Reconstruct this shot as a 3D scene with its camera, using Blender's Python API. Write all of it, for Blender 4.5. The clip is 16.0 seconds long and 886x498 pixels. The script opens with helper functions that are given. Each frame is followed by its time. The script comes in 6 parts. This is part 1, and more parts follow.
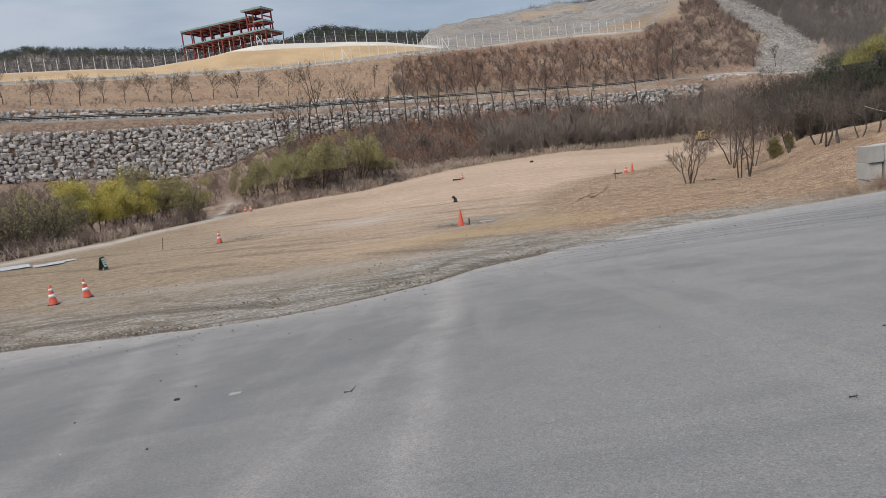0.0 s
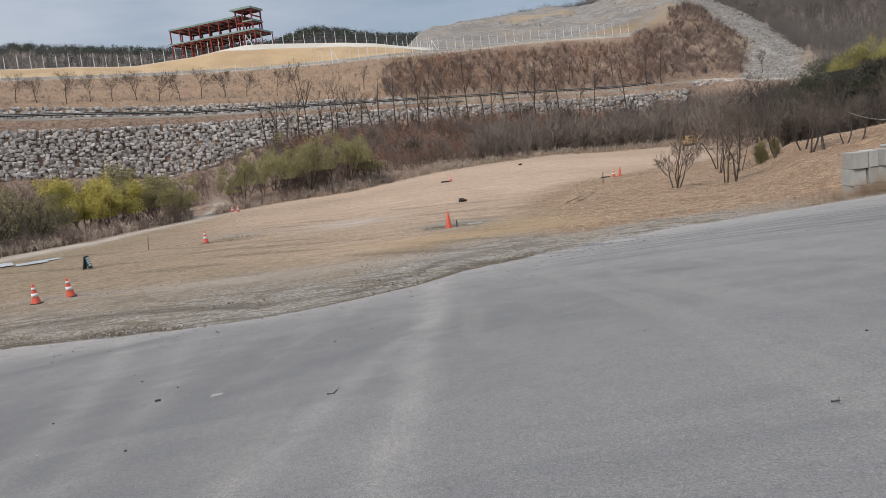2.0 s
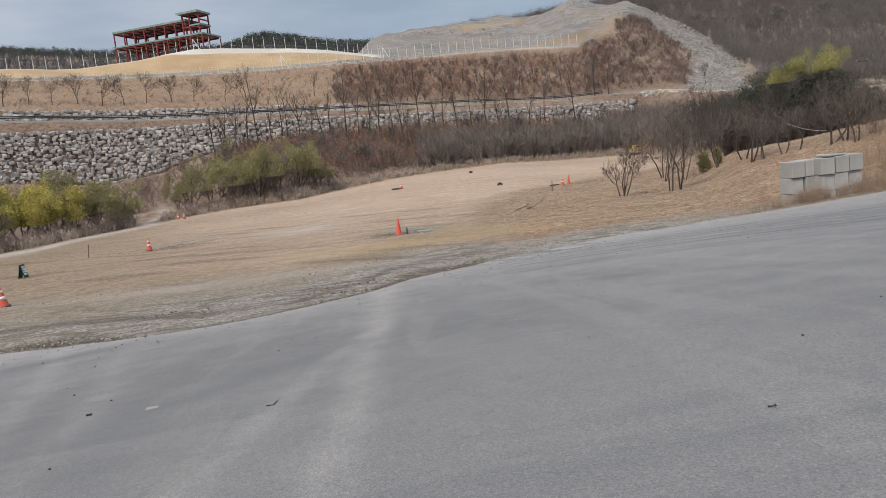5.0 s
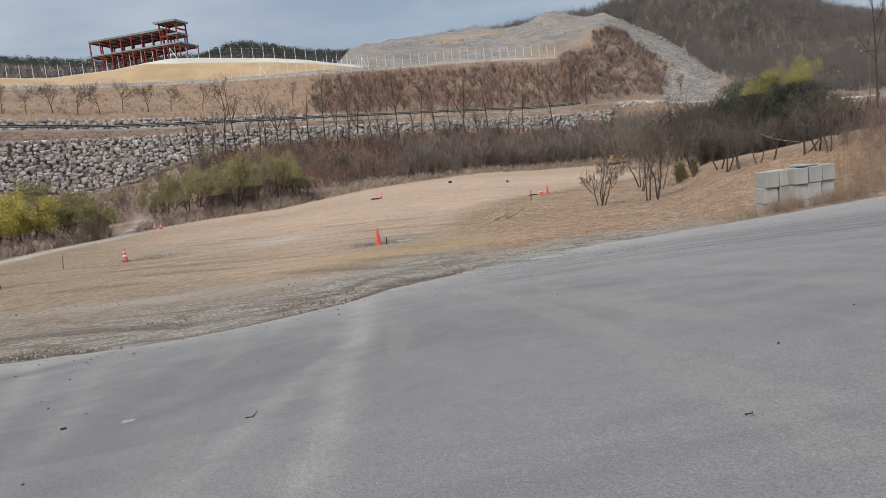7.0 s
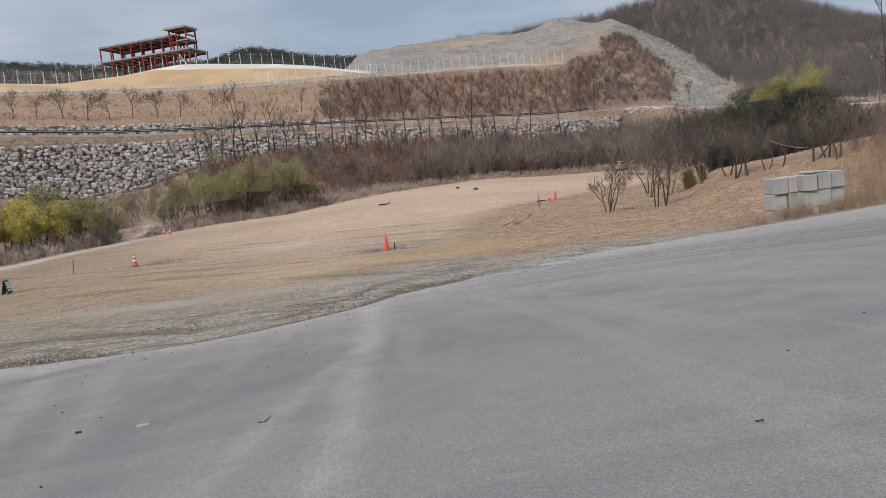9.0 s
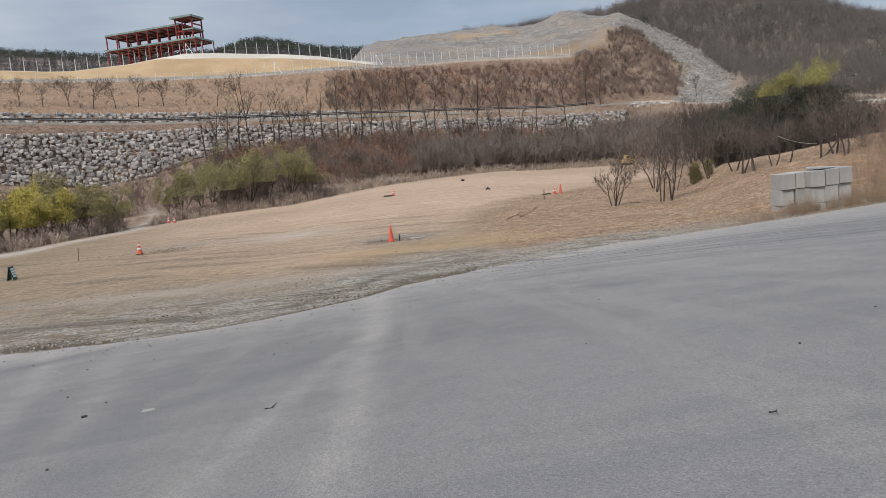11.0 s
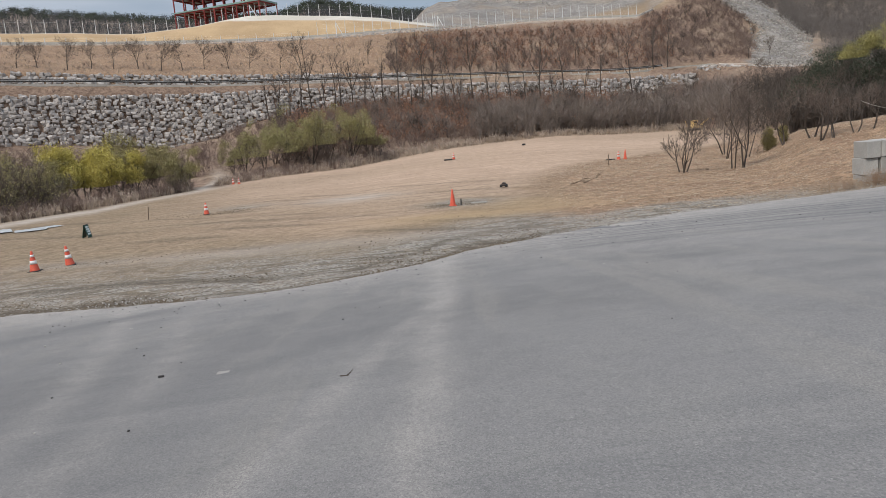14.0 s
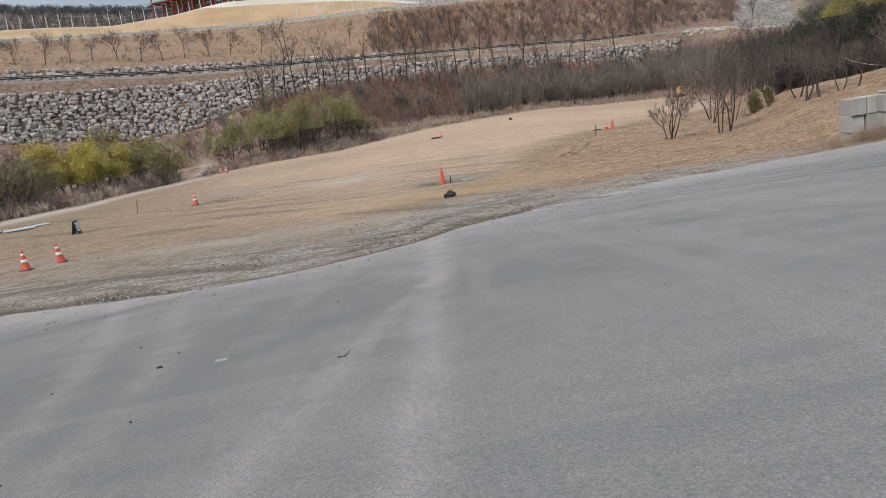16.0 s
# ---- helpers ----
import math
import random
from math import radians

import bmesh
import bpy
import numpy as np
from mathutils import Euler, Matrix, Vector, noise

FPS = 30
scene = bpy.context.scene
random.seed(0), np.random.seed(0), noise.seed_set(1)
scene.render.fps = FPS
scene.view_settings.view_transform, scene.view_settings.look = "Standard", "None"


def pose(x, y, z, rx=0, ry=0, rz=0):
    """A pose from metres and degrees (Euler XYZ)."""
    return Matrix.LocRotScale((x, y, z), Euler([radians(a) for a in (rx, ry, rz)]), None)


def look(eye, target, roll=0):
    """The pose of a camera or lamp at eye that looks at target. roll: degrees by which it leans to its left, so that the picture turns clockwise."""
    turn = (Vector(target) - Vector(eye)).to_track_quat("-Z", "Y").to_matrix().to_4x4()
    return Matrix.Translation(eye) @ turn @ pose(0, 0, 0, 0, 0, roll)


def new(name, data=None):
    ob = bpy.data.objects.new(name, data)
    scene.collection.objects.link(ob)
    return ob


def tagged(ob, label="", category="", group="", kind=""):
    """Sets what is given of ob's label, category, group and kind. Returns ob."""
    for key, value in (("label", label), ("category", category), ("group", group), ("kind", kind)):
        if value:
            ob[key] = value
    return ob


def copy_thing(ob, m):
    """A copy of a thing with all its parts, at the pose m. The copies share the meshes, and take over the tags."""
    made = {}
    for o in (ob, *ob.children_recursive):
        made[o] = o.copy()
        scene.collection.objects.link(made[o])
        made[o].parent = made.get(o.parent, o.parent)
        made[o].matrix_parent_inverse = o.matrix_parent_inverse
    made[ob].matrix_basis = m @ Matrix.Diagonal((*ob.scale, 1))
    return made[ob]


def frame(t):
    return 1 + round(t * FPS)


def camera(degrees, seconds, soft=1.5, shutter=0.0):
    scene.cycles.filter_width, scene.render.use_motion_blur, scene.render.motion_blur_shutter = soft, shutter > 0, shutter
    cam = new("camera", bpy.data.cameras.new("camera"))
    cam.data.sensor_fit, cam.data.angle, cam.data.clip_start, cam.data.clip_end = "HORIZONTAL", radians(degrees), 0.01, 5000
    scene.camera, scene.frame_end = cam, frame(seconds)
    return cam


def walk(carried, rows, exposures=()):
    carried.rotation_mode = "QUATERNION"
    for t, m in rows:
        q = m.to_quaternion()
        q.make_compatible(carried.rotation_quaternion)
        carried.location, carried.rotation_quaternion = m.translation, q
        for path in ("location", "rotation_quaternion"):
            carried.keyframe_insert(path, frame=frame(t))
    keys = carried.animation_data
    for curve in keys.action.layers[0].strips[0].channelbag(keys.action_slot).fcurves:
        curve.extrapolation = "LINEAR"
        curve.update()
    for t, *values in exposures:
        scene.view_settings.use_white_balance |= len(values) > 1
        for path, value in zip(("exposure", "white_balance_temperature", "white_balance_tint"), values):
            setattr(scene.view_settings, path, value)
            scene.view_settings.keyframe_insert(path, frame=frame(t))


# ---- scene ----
cam = camera(62.1, 16.0, soft=0.5)

PATH = [
    (0, (-0.037, -0.014, 3.423), (-0.066, 1.971, 3.174), -7.0),
    (0.5, (-0.021, 0.021, 3.411), (-0.035, 2.005, 3.165), -6.7),
    (1, (-0.015, 0.037, 3.403), (-0.025, 2.022, 3.158), -6.6),
    (1.5, (-0.017, 0.036, 3.407), (-0.023, 2.021, 3.161), -6.5),
    (2, (-0.012, 0.02, 3.411), (-0.008, 2.004, 3.164), -6.4),
    (2.5, (-0.007, 0.022, 3.41), (0.037, 2.006, 3.159), -6.2),
    (3, (0.004, 0.038, 3.405), (0.072, 2.021, 3.154), -6.1),
    (3.5, (0.017, 0.056, 3.406), (0.103, 2.038, 3.158), -6.1),
    (4, (0.032, 0.076, 3.397), (0.132, 2.058, 3.15), -6.1),
    (6.5, (0.071, 0.12, 3.386), (0.259, 2.098, 3.16), -6.0),
    (7, (0.053, 0.1, 3.392), (0.248, 2.078, 3.171), -6.0),
    (7.5, (0.04, 0.089, 3.401), (0.237, 2.067, 3.186), -5.8),
    (8, (0.027, 0.07, 3.404), (0.22, 2.05, 3.195), -5.8),
    (8.5, (0.001, 0.037, 3.42), (0.188, 2.018, 3.214), -5.8),
    (9, (0.015, 0.044, 3.414), (0.192, 2.026, 3.21), -5.9),
    (11.5, (-0.046, 0.125, 3.369), (0.111, 2.105, 3.134), -4.7),
    (12, (-0.068, 0.217, 3.366), (0.08, 2.196, 3.117), -3.7),
    (12.5, (-0.114, 0.309, 3.383), (-0.024, 2.29, 3.123), -3.6),
    (13, (-0.188, 0.342, 3.378), (-0.129, 2.323, 3.109), -3.7),
    (13.5, (-0.242, 0.337, 3.367), (-0.223, 2.317, 3.088), -4.0),
    (14, (-0.201, 0.343, 3.384), (-0.2, 2.32, 3.079), -4.8),
    (14.5, (-0.204, 0.323, 3.361), (-0.203, 2.297, 3.037), -6.4),
    (15, (-0.17, 0.359, 3.379), (-0.159, 2.331, 3.043), -7.6),
    (15.5, (-0.18, 0.356, 3.368), (-0.155, 2.325, 3.021), -7.8),
    (16, (-0.194, 0.325, 3.37), (-0.179, 2.292, 3.006), -7.6),
]
walk(cam, [(t, look(eye, target, roll)) for t, eye, target, roll in PATH])

# ---- world and sun ----
world = bpy.data.worlds.new("sky")
scene.world = world
world.use_nodes = True
wn, wl = world.node_tree.nodes, world.node_tree.links
wn.clear()
sky = wn.new("ShaderNodeTexSky")
sky.sky_type = 'NISHITA'
sky.sun_disc = False
sky.sun_elevation, sky.sun_rotation = radians(47), radians(-138)
sky.air_density, sky.dust_density, sky.ozone_density = 1.0, 1.6, 1.0
coord = wn.new("ShaderNodeTexCoord")
stretch = wn.new("ShaderNodeMapping")
stretch.inputs["Scale"].default_value = (1.6, 1.6, 7.0)
clouds = wn.new("ShaderNodeTexNoise")
clouds.inputs["Scale"].default_value, clouds.inputs["Detail"].default_value = 1.7, 7
cover = wn.new("ShaderNodeMapRange")
cover.inputs["From Min"].default_value, cover.inputs["From Max"].default_value = 0.36, 0.62
cover.inputs["To Min"].default_value, cover.inputs["To Max"].default_value = 0.45, 0.93
cloud_tone = wn.new("ShaderNodeMix")
cloud_tone.data_type = 'RGBA'
cloud_tone.inputs[6].default_value = (4.6, 5.5, 6.9, 1)
cloud_tone.inputs[7].default_value = (6.6, 7.1, 7.9, 1)
veil = wn.new("ShaderNodeMix")
veil.data_type = 'RGBA'
back = wn.new("ShaderNodeBackground")
back.inputs["Strength"].default_value = 0.085
wout = wn.new("ShaderNodeOutputWorld")
wl.new(coord.outputs["Generated"], stretch.inputs[0])
wl.new(stretch.outputs[0], clouds.inputs["Vector"])
wl.new(clouds.outputs[0], cover.inputs[0])
wl.new(clouds.outputs[0], cloud_tone.inputs[0])
wl.new(cover.outputs[0], veil.inputs[0])
wl.new(sky.outputs[0], veil.inputs[6])
wl.new(cloud_tone.outputs[2], veil.inputs[7])
height = wn.new("ShaderNodeSeparateXYZ")
zenith = wn.new("ShaderNodeMapRange")
zenith.inputs["From Min"].default_value, zenith.inputs["From Max"].default_value = 0.22, 0.95
zenith.inputs["To Min"].default_value, zenith.inputs["To Max"].default_value = 1.0, 2.9
brighten = wn.new("ShaderNodeVectorMath")
brighten.operation = 'SCALE'
wl.new(coord.outputs["Generated"], height.inputs[0])
wl.new(height.outputs["Z"], zenith.inputs[0])
wl.new(veil.outputs[2], brighten.inputs[0])
wl.new(zenith.outputs[0], brighten.inputs["Scale"])
wl.new(brighten.outputs[0], back.inputs[0])
wl.new(back.outputs[0], wout.inputs[0])

sun_data = bpy.data.lights.new("sun", 'SUN')
sun_data.energy, sun_data.angle, sun_data.color = 2.75, radians(11), (1.0, 0.94, 0.865)
sun = new("sun", sun_data)
sun.matrix_world = look((-50, -55, 80), (0, 0, 0))


# ---- materials ----
def nodes_of(name):
    m = bpy.data.materials.new(name)
    m.use_nodes = True
    nt = m.node_tree
    return m, nt, nt.nodes["Principled BSDF"]


def add(nt, kind, **values):
    n = nt.nodes.new(kind)
    for k, v in values.items():
        n.inputs[k.replace("_", " ")].default_value = v
    return n


def mixed(nt, factor, a, b, blend='MIX'):
    """A colour mix; each of factor, a, b is a socket or a value."""
    n = nt.nodes.new("ShaderNodeMix")
    n.data_type, n.blend_type = 'RGBA', blend
    for i, v in ((0, factor), (6, a), (7, b)):
        if isinstance(v, bpy.types.NodeSocket):
            nt.links.new(v, n.inputs[i])
        else:
            n.inputs[i].default_value = (*v, 1) if isinstance(v, tuple) else v
    return n.outputs[2]


def ranged(nt, socket, a, b, lo=0.0, hi=1.0):
    n = nt.nodes.new("ShaderNodeMapRange")
    nt.links.new(socket, n.inputs[0])
    for i, v in enumerate((a, b, lo, hi)):
        n.inputs[i + 1].default_value = v
    return n.outputs[0]


def noised(nt, scale, detail=4, rough=0.55, vector=None, distort=0.0):
    n = add(nt, "ShaderNodeTexNoise", Scale=scale, Detail=detail, Roughness=rough, Distortion=distort)
    if vector is None:
        vector = add(nt, "ShaderNodeTexCoord").outputs["Object"]
    nt.links.new(vector, n.inputs["Vector"])
    return n.outputs[0]


def mapped(nt, scale, turn=0.0):
    c = add(nt, "ShaderNodeTexCoord")
    m = add(nt, "ShaderNodeMapping", Scale=scale, Rotation=(0, 0, radians(turn)))
    m.vector_type = 'POINT'
    nt.links.new(c.outputs["Object"], m.inputs[0])
    return m.outputs[0]


def bumped(nt, bsdf, height, strength, distance):
    b = add(nt, "ShaderNodeBump", Strength=strength, Distance=distance)
    nt.links.new(height, b.inputs["Height"])
    nt.links.new(b.outputs[0], bsdf.inputs["Normal"])


def varied(name, dark, light, scale, fine, rough=0.85, metal=0.0, bump=0.3, depth=0.01, per_object=0.0, island=0.0, spec=0.3):
    """A surface that wanders between two colours at two scales."""
    m, nt, bsdf = nodes_of(name)
    big, small = noised(nt, scale, 4), noised(nt, fine, 3)
    tone = mixed(nt, ranged(nt, big, 0.35, 0.65), dark, light)
    tone = mixed(nt, ranged(nt, small, 0.3, 0.7, 0.0, 0.45), tone, tuple(c * 0.55 for c in dark))
    if per_object:
        info = add(nt, "ShaderNodeObjectInfo")
        tone = mixed(nt, ranged(nt, info.outputs["Random"], 0, 1, 0, per_object), tone, tuple(c * 0.45 for c in dark))
    if island:
        geo = add(nt, "ShaderNodeNewGeometry")
        tone = mixed(nt, ranged(nt, geo.outputs["Random Per Island"], 0, 1, 0, island), tone, tuple(c * 0.45 for c in dark))
    nt.links.new(tone, bsdf.inputs["Base Color"])
    bsdf.inputs["Roughness"].default_value, bsdf.inputs["Metallic"].default_value = rough, metal
    bsdf.inputs["Specular IOR Level"].default_value = spec
    if bump:
        bumped(nt, bsdf, small, bump, depth)
    return m


def ground_material():
    """Dirt with gravel, straw, pale dust, sand, leaf litter, spoil and concrete, by the ground's zones."""
    m, nt, bsdf = nodes_of("ground_surface")
    one, two = add(nt, "ShaderNodeVertexColor"), add(nt, "ShaderNodeVertexColor")
    one.layer_name, two.layer_name = "zone_one", "zone_two"
    s1, s2 = add(nt, "ShaderNodeSeparateColor"), add(nt, "ShaderNodeSeparateColor")
    nt.links.new(one.outputs[0], s1.inputs[0])
    nt.links.new(two.outputs[0], s2.inputs[0])
    rut = noised(nt, 1.0, 5, 0.6, mapped(nt, (0.13, 0.34, 0.3), -23), 1.6)
    rut_fine = noised(nt, 1.0, 5, 0.7, mapped(nt, (0.8, 1.7, 1.2), -19), 1.8)
    stripe = noised(nt, 1.0, 6, 0.7, mapped(nt, (0.4, 1.1, 0.6), -15), 1.8)
    wide = noised(nt, 0.09, 5)
    clod = noised(nt, 1.4, 6, 0.7)
    grit = noised(nt, 14, 4, 0.7)
    pebble = add(nt, "ShaderNodeTexVoronoi", Scale=16.0, Randomness=1.0)
    nt.links.new(add(nt, "ShaderNodeTexCoord").outputs["Object"], pebble.inputs["Vector"])
    stone_tone = add(nt, "ShaderNodeSeparateColor")
    nt.links.new(pebble.outputs["Color"], stone_tone.inputs[0])
    lump = noised(nt, 3.6, 5, 0.75)
    dirt = mixed(nt, ranged(nt, wide, 0.420, 0.580), (0.19, 0.136, 0.084), (0.265, 0.194, 0.126))
    dirt = mixed(nt, ranged(nt, rut, 0.482, 0.572, 0, 0.7), dirt, (0.252, 0.192, 0.126))
    dirt = mixed(nt, ranged(nt, rut_fine, 0.518, 0.608, 0, 0.6), dirt, (0.145, 0.103, 0.066))
    dirt = mixed(nt, ranged(nt, lump, 0.518, 0.608, 0, 0.7), dirt, (0.151, 0.109, 0.070))
    dirt = mixed(nt, ranged(nt, lump, 0.482, 0.392, 0, 0.4), dirt, (0.40, 0.30, 0.205))
    dust = mixed(nt, ranged(nt, rut, 0.420, 0.580), (0.385, 0.274, 0.192), (0.47, 0.336, 0.24))
    dust = mixed(nt, ranged(nt, rut_fine, 0.500, 0.590, 0, 0.4), dust, (0.235, 0.168, 0.118))
    dust = mixed(nt, ranged(nt, rut_fine, 0.482, 0.392, 0, 0.25), dust, (0.545, 0.412, 0.302))
    dust = mixed(nt, ranged(nt, lump, 0.522, 0.612, 0, 0.5), dust, (0.268, 0.184, 0.119))
    lap = nt.nodes.new("ShaderNodeTexWave")
    lap.wave_type, lap.rings_direction = 'RINGS', 'Z'
    for k, v in (("Scale", 0.17), ("Distortion", 9.0), ("Detail", 3.0), ("Detail Scale", 0.35)):
        lap.inputs[k].default_value = v
    shifted = add(nt, "ShaderNodeMapping", Location=(-3.0, -14.0, 0.0))
    nt.links.new(add(nt, "ShaderNodeTexCoord").outputs["Object"], shifted.inputs[0])
    nt.links.new(shifted.outputs[0], lap.inputs["Vector"])
    worn = nt.nodes.new("ShaderNodeMath")
    worn.operation = 'MULTIPLY'
    nt.links.new(ranged(nt, lap.outputs["Fac"], 0.72, 0.95), worn.inputs[0])
    nt.links.new(ranged(nt, rut, 0.42, 0.56, 0.0, 0.4), worn.inputs[1])
    dust = mixed(nt, worn.outputs[0], dust, (0.2, 0.143, 0.098))
    dirt = mixed(nt, worn.outputs[0], dirt, (0.15, 0.106, 0.068))
    gravel = mixed(nt, stone_tone.outputs[0], (0.12, 0.106, 0.088), (0.37, 0.338, 0.292))
    gravel = mixed(nt, ranged(nt, stripe, 0.49, 0.58, 0, 0.75), gravel, (0.095, 0.076, 0.056))
    gravel = mixed(nt, ranged(nt, lump, 0.52, 0.61, 0, 0.4), gravel, (0.24, 0.185, 0.13))
    straw = mixed(nt, ranged(nt, grit, 0.420, 0.580), (0.185, 0.118, 0.074), (0.45, 0.312, 0.198))
    straw = mixed(nt, ranged(nt, lump, 0.500, 0.590, 0, 0.75), straw, (0.148, 0.092, 0.057))
    straw = mixed(nt, ranged(nt, rut_fine, 0.505, 0.575, 0, 0.75), straw, (0.136, 0.089, 0.055))
    straw = mixed(nt, ranged(nt, clod, 0.477, 0.387, 0, 0.5), straw, (0.40, 0.256, 0.158))
    straw = mixed(nt, ranged(nt, noised(nt, 0.3, 5, 0.7), 0.5, 0.62, 0, 0.7), straw, (0.20, 0.124, 0.08))
    sand = mixed(nt, ranged(nt, wide, 0.420, 0.580), (0.42, 0.295, 0.165), (0.34, 0.235, 0.13))
    sand = mixed(nt, ranged(nt, clod, 0.52, 0.6, 0, 0.25), sand, (0.28, 0.19, 0.11))
    litter = mixed(nt, ranged(nt, clod, 0.420, 0.580), (0.145, 0.096, 0.068), (0.255, 0.178, 0.127))
    litter = mixed(nt, ranged(nt, wide, 0.500, 0.590, 0, 0.6), litter, (0.30, 0.225, 0.158))
    litter = mixed(nt, ranged(nt, lump, 0.509, 0.599, 0, 0.6), litter, (0.076, 0.050, 0.037))
    spoil = mixed(nt, ranged(nt, rut, 0.420, 0.580), (0.16, 0.144, 0.128), (0.245, 0.224, 0.2))
    spoil = mixed(nt, ranged(nt, wide, 0.500, 0.590, 0, 0.4), spoil, (0.27, 0.21, 0.15))
    spoil = mixed(nt, ranged(nt, clod, 0.509, 0.599, 0, 0.7), spoil, (0.12, 0.105, 0.085))
    concrete = mixed(nt, ranged(nt, wide, 0.420, 0.580), (0.46, 0.42, 0.35), (0.56, 0.52, 0.45))
    concrete = mixed(nt, ranged(nt, clod, 0.522, 0.612, 0, 0.3), concrete, (0.33, 0.29, 0.23))
    tone = mixed(nt, s1.outputs[2], dirt, dust)
    tone = mixed(nt, s1.outputs[1], tone, straw)
    broken = nt.nodes.new("ShaderNodeMath")
    broken.operation = 'MULTIPLY'
    nt.links.new(s1.outputs[0], broken.inputs[0])
    nt.links.new(ranged(nt, mixed(nt, 0.5, lump, clod), 0.36, 0.56, 0.45, 1.25), broken.inputs[1])
    broken.use_clamp = True
    tone = mixed(nt, broken.outputs[0], tone, gravel)
    ridge = add(nt, "ShaderNodeVertexColor")
    ridge.layer_name = "zone_three"
    s3 = add(nt, "ShaderNodeSeparateColor")
    nt.links.new(ridge.outputs[0], s3.inputs[0])
    crumbled = nt.nodes.new("ShaderNodeMath")
    crumbled.operation = 'MULTIPLY'
    nt.links.new(s3.outputs[0], crumbled.inputs[0])
    nt.links.new(ranged(nt, mixed(nt, 0.5, lump, grit), 0.4, 0.56, 0.35, 1.0), crumbled.inputs[1])
    tone = mixed(nt, crumbled.outputs[0], tone, (0.088, 0.069, 0.049))
    tone = mixed(nt, two.outputs["Alpha"], tone, mixed(nt, ranged(nt, rut, 0.45, 0.56), (0.47, 0.41, 0.35), (0.36, 0.312, 0.262)))
    tone = mixed(nt, s2.outputs[0], tone, litter)
    tone = mixed(nt, one.outputs["Alpha"], tone, sand)
    tone = mixed(nt, s2.outputs[1], tone, spoil)
    tone = mixed(nt, s2.outputs[2], tone, concrete)
    nt.links.new(tone, bsdf.inputs["Base Color"])
    bsdf.inputs["Roughness"].default_value = 0.95
    bsdf.inputs["Specular IOR Level"].default_value = 0.15
    relief = mixed(nt, 0.55, mixed(nt, 0.7, rut_fine, clod), grit)
    bumped(nt, bsdf, relief, 0.75, 0.16)
    return m


def asphalt_material():
    m, nt, bsdf = nodes_of("asphalt")
    wide, mid = noised(nt, 0.22, 5, 0.6), noised(nt, 1.8, 5, 0.65)
    wipe = noised(nt, 1.0, 5, 0.55, mapped(nt, (0.13, 1.1, 1.0), -24), 0.8)
    wipe2 = noised(nt, 1.0, 4, 0.55, mapped(nt, (1.5, 0.10, 1.0), -8), 0.5)
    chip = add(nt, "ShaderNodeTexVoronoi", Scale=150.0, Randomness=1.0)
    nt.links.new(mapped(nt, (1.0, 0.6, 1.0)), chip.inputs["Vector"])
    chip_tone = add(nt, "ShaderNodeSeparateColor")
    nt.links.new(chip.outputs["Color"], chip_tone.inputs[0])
    grain = noised(nt, 70, 3, 0.7)
    tone = mixed(nt, ranged(nt, wide, 0.420, 0.580), (0.155, 0.145, 0.136), (0.203, 0.19, 0.178))
    tone = mixed(nt, ranged(nt, mid, 0.45, 0.7, 0, 0.6), tone, (0.225, 0.212, 0.192))
    tone = mixed(nt, ranged(nt, wipe, 0.52, 0.7, 0, 0.5), tone, (0.118, 0.115, 0.112))
    tone = mixed(nt, ranged(nt, wipe2, 0.527, 0.617, 0, 0.45), tone, (0.25, 0.228, 0.198))
    trace = add(nt, "ShaderNodeVertexColor")
    trace.layer_name = "trace"
    st = add(nt, "ShaderNodeSeparateColor")
    nt.links.new(trace.outputs[0], st.inputs[0])
    dusty = nt.nodes.new("ShaderNodeMath")
    dusty.operation = 'MULTIPLY'
    nt.links.new(st.outputs[0], dusty.inputs[0])
    nt.links.new(ranged(nt, mid, 0.36, 0.6, 0.55, 1.0), dusty.inputs[1])
    tone = mixed(nt, dusty.outputs[0], tone, (0.40, 0.36, 0.317))
    dark = nt.nodes.new("ShaderNodeMath")
    dark.operation = 'MULTIPLY'
    nt.links.new(st.outputs[1], dark.inputs[0])
    nt.links.new(ranged(nt, wipe, 0.35, 0.6, 0.55, 1.0), dark.inputs[1])
    tone = mixed(nt, dark.outputs[0], tone, (0.088, 0.086, 0.086))
    patch = noised(nt, 6.5, 5, 0.75)
    speck = noised(nt, 48, 3, 0.8)
    tone = mixed(nt, ranged(nt, patch, 0.509, 0.62, 0, 0.22), tone, (0.118, 0.112, 0.106))
    tone = mixed(nt, ranged(nt, speck, 0.54, 0.63, 0, 0.5), tone, (0.09, 0.087, 0.083))
    tone = mixed(nt, ranged(nt, speck, 0.446, 0.356, 0, 0.3), tone, (0.28, 0.265, 0.24))
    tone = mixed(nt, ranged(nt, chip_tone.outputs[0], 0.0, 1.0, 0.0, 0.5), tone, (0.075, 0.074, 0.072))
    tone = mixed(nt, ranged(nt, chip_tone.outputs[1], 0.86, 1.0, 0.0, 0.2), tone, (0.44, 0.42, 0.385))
    nt.links.new(tone, bsdf.inputs["Base Color"])
    bsdf.inputs["Roughness"].default_value = 0.78
    bsdf.inputs["Specular IOR Level"].default_value = 0.3
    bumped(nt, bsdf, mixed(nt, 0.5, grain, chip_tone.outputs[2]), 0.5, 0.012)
    return m


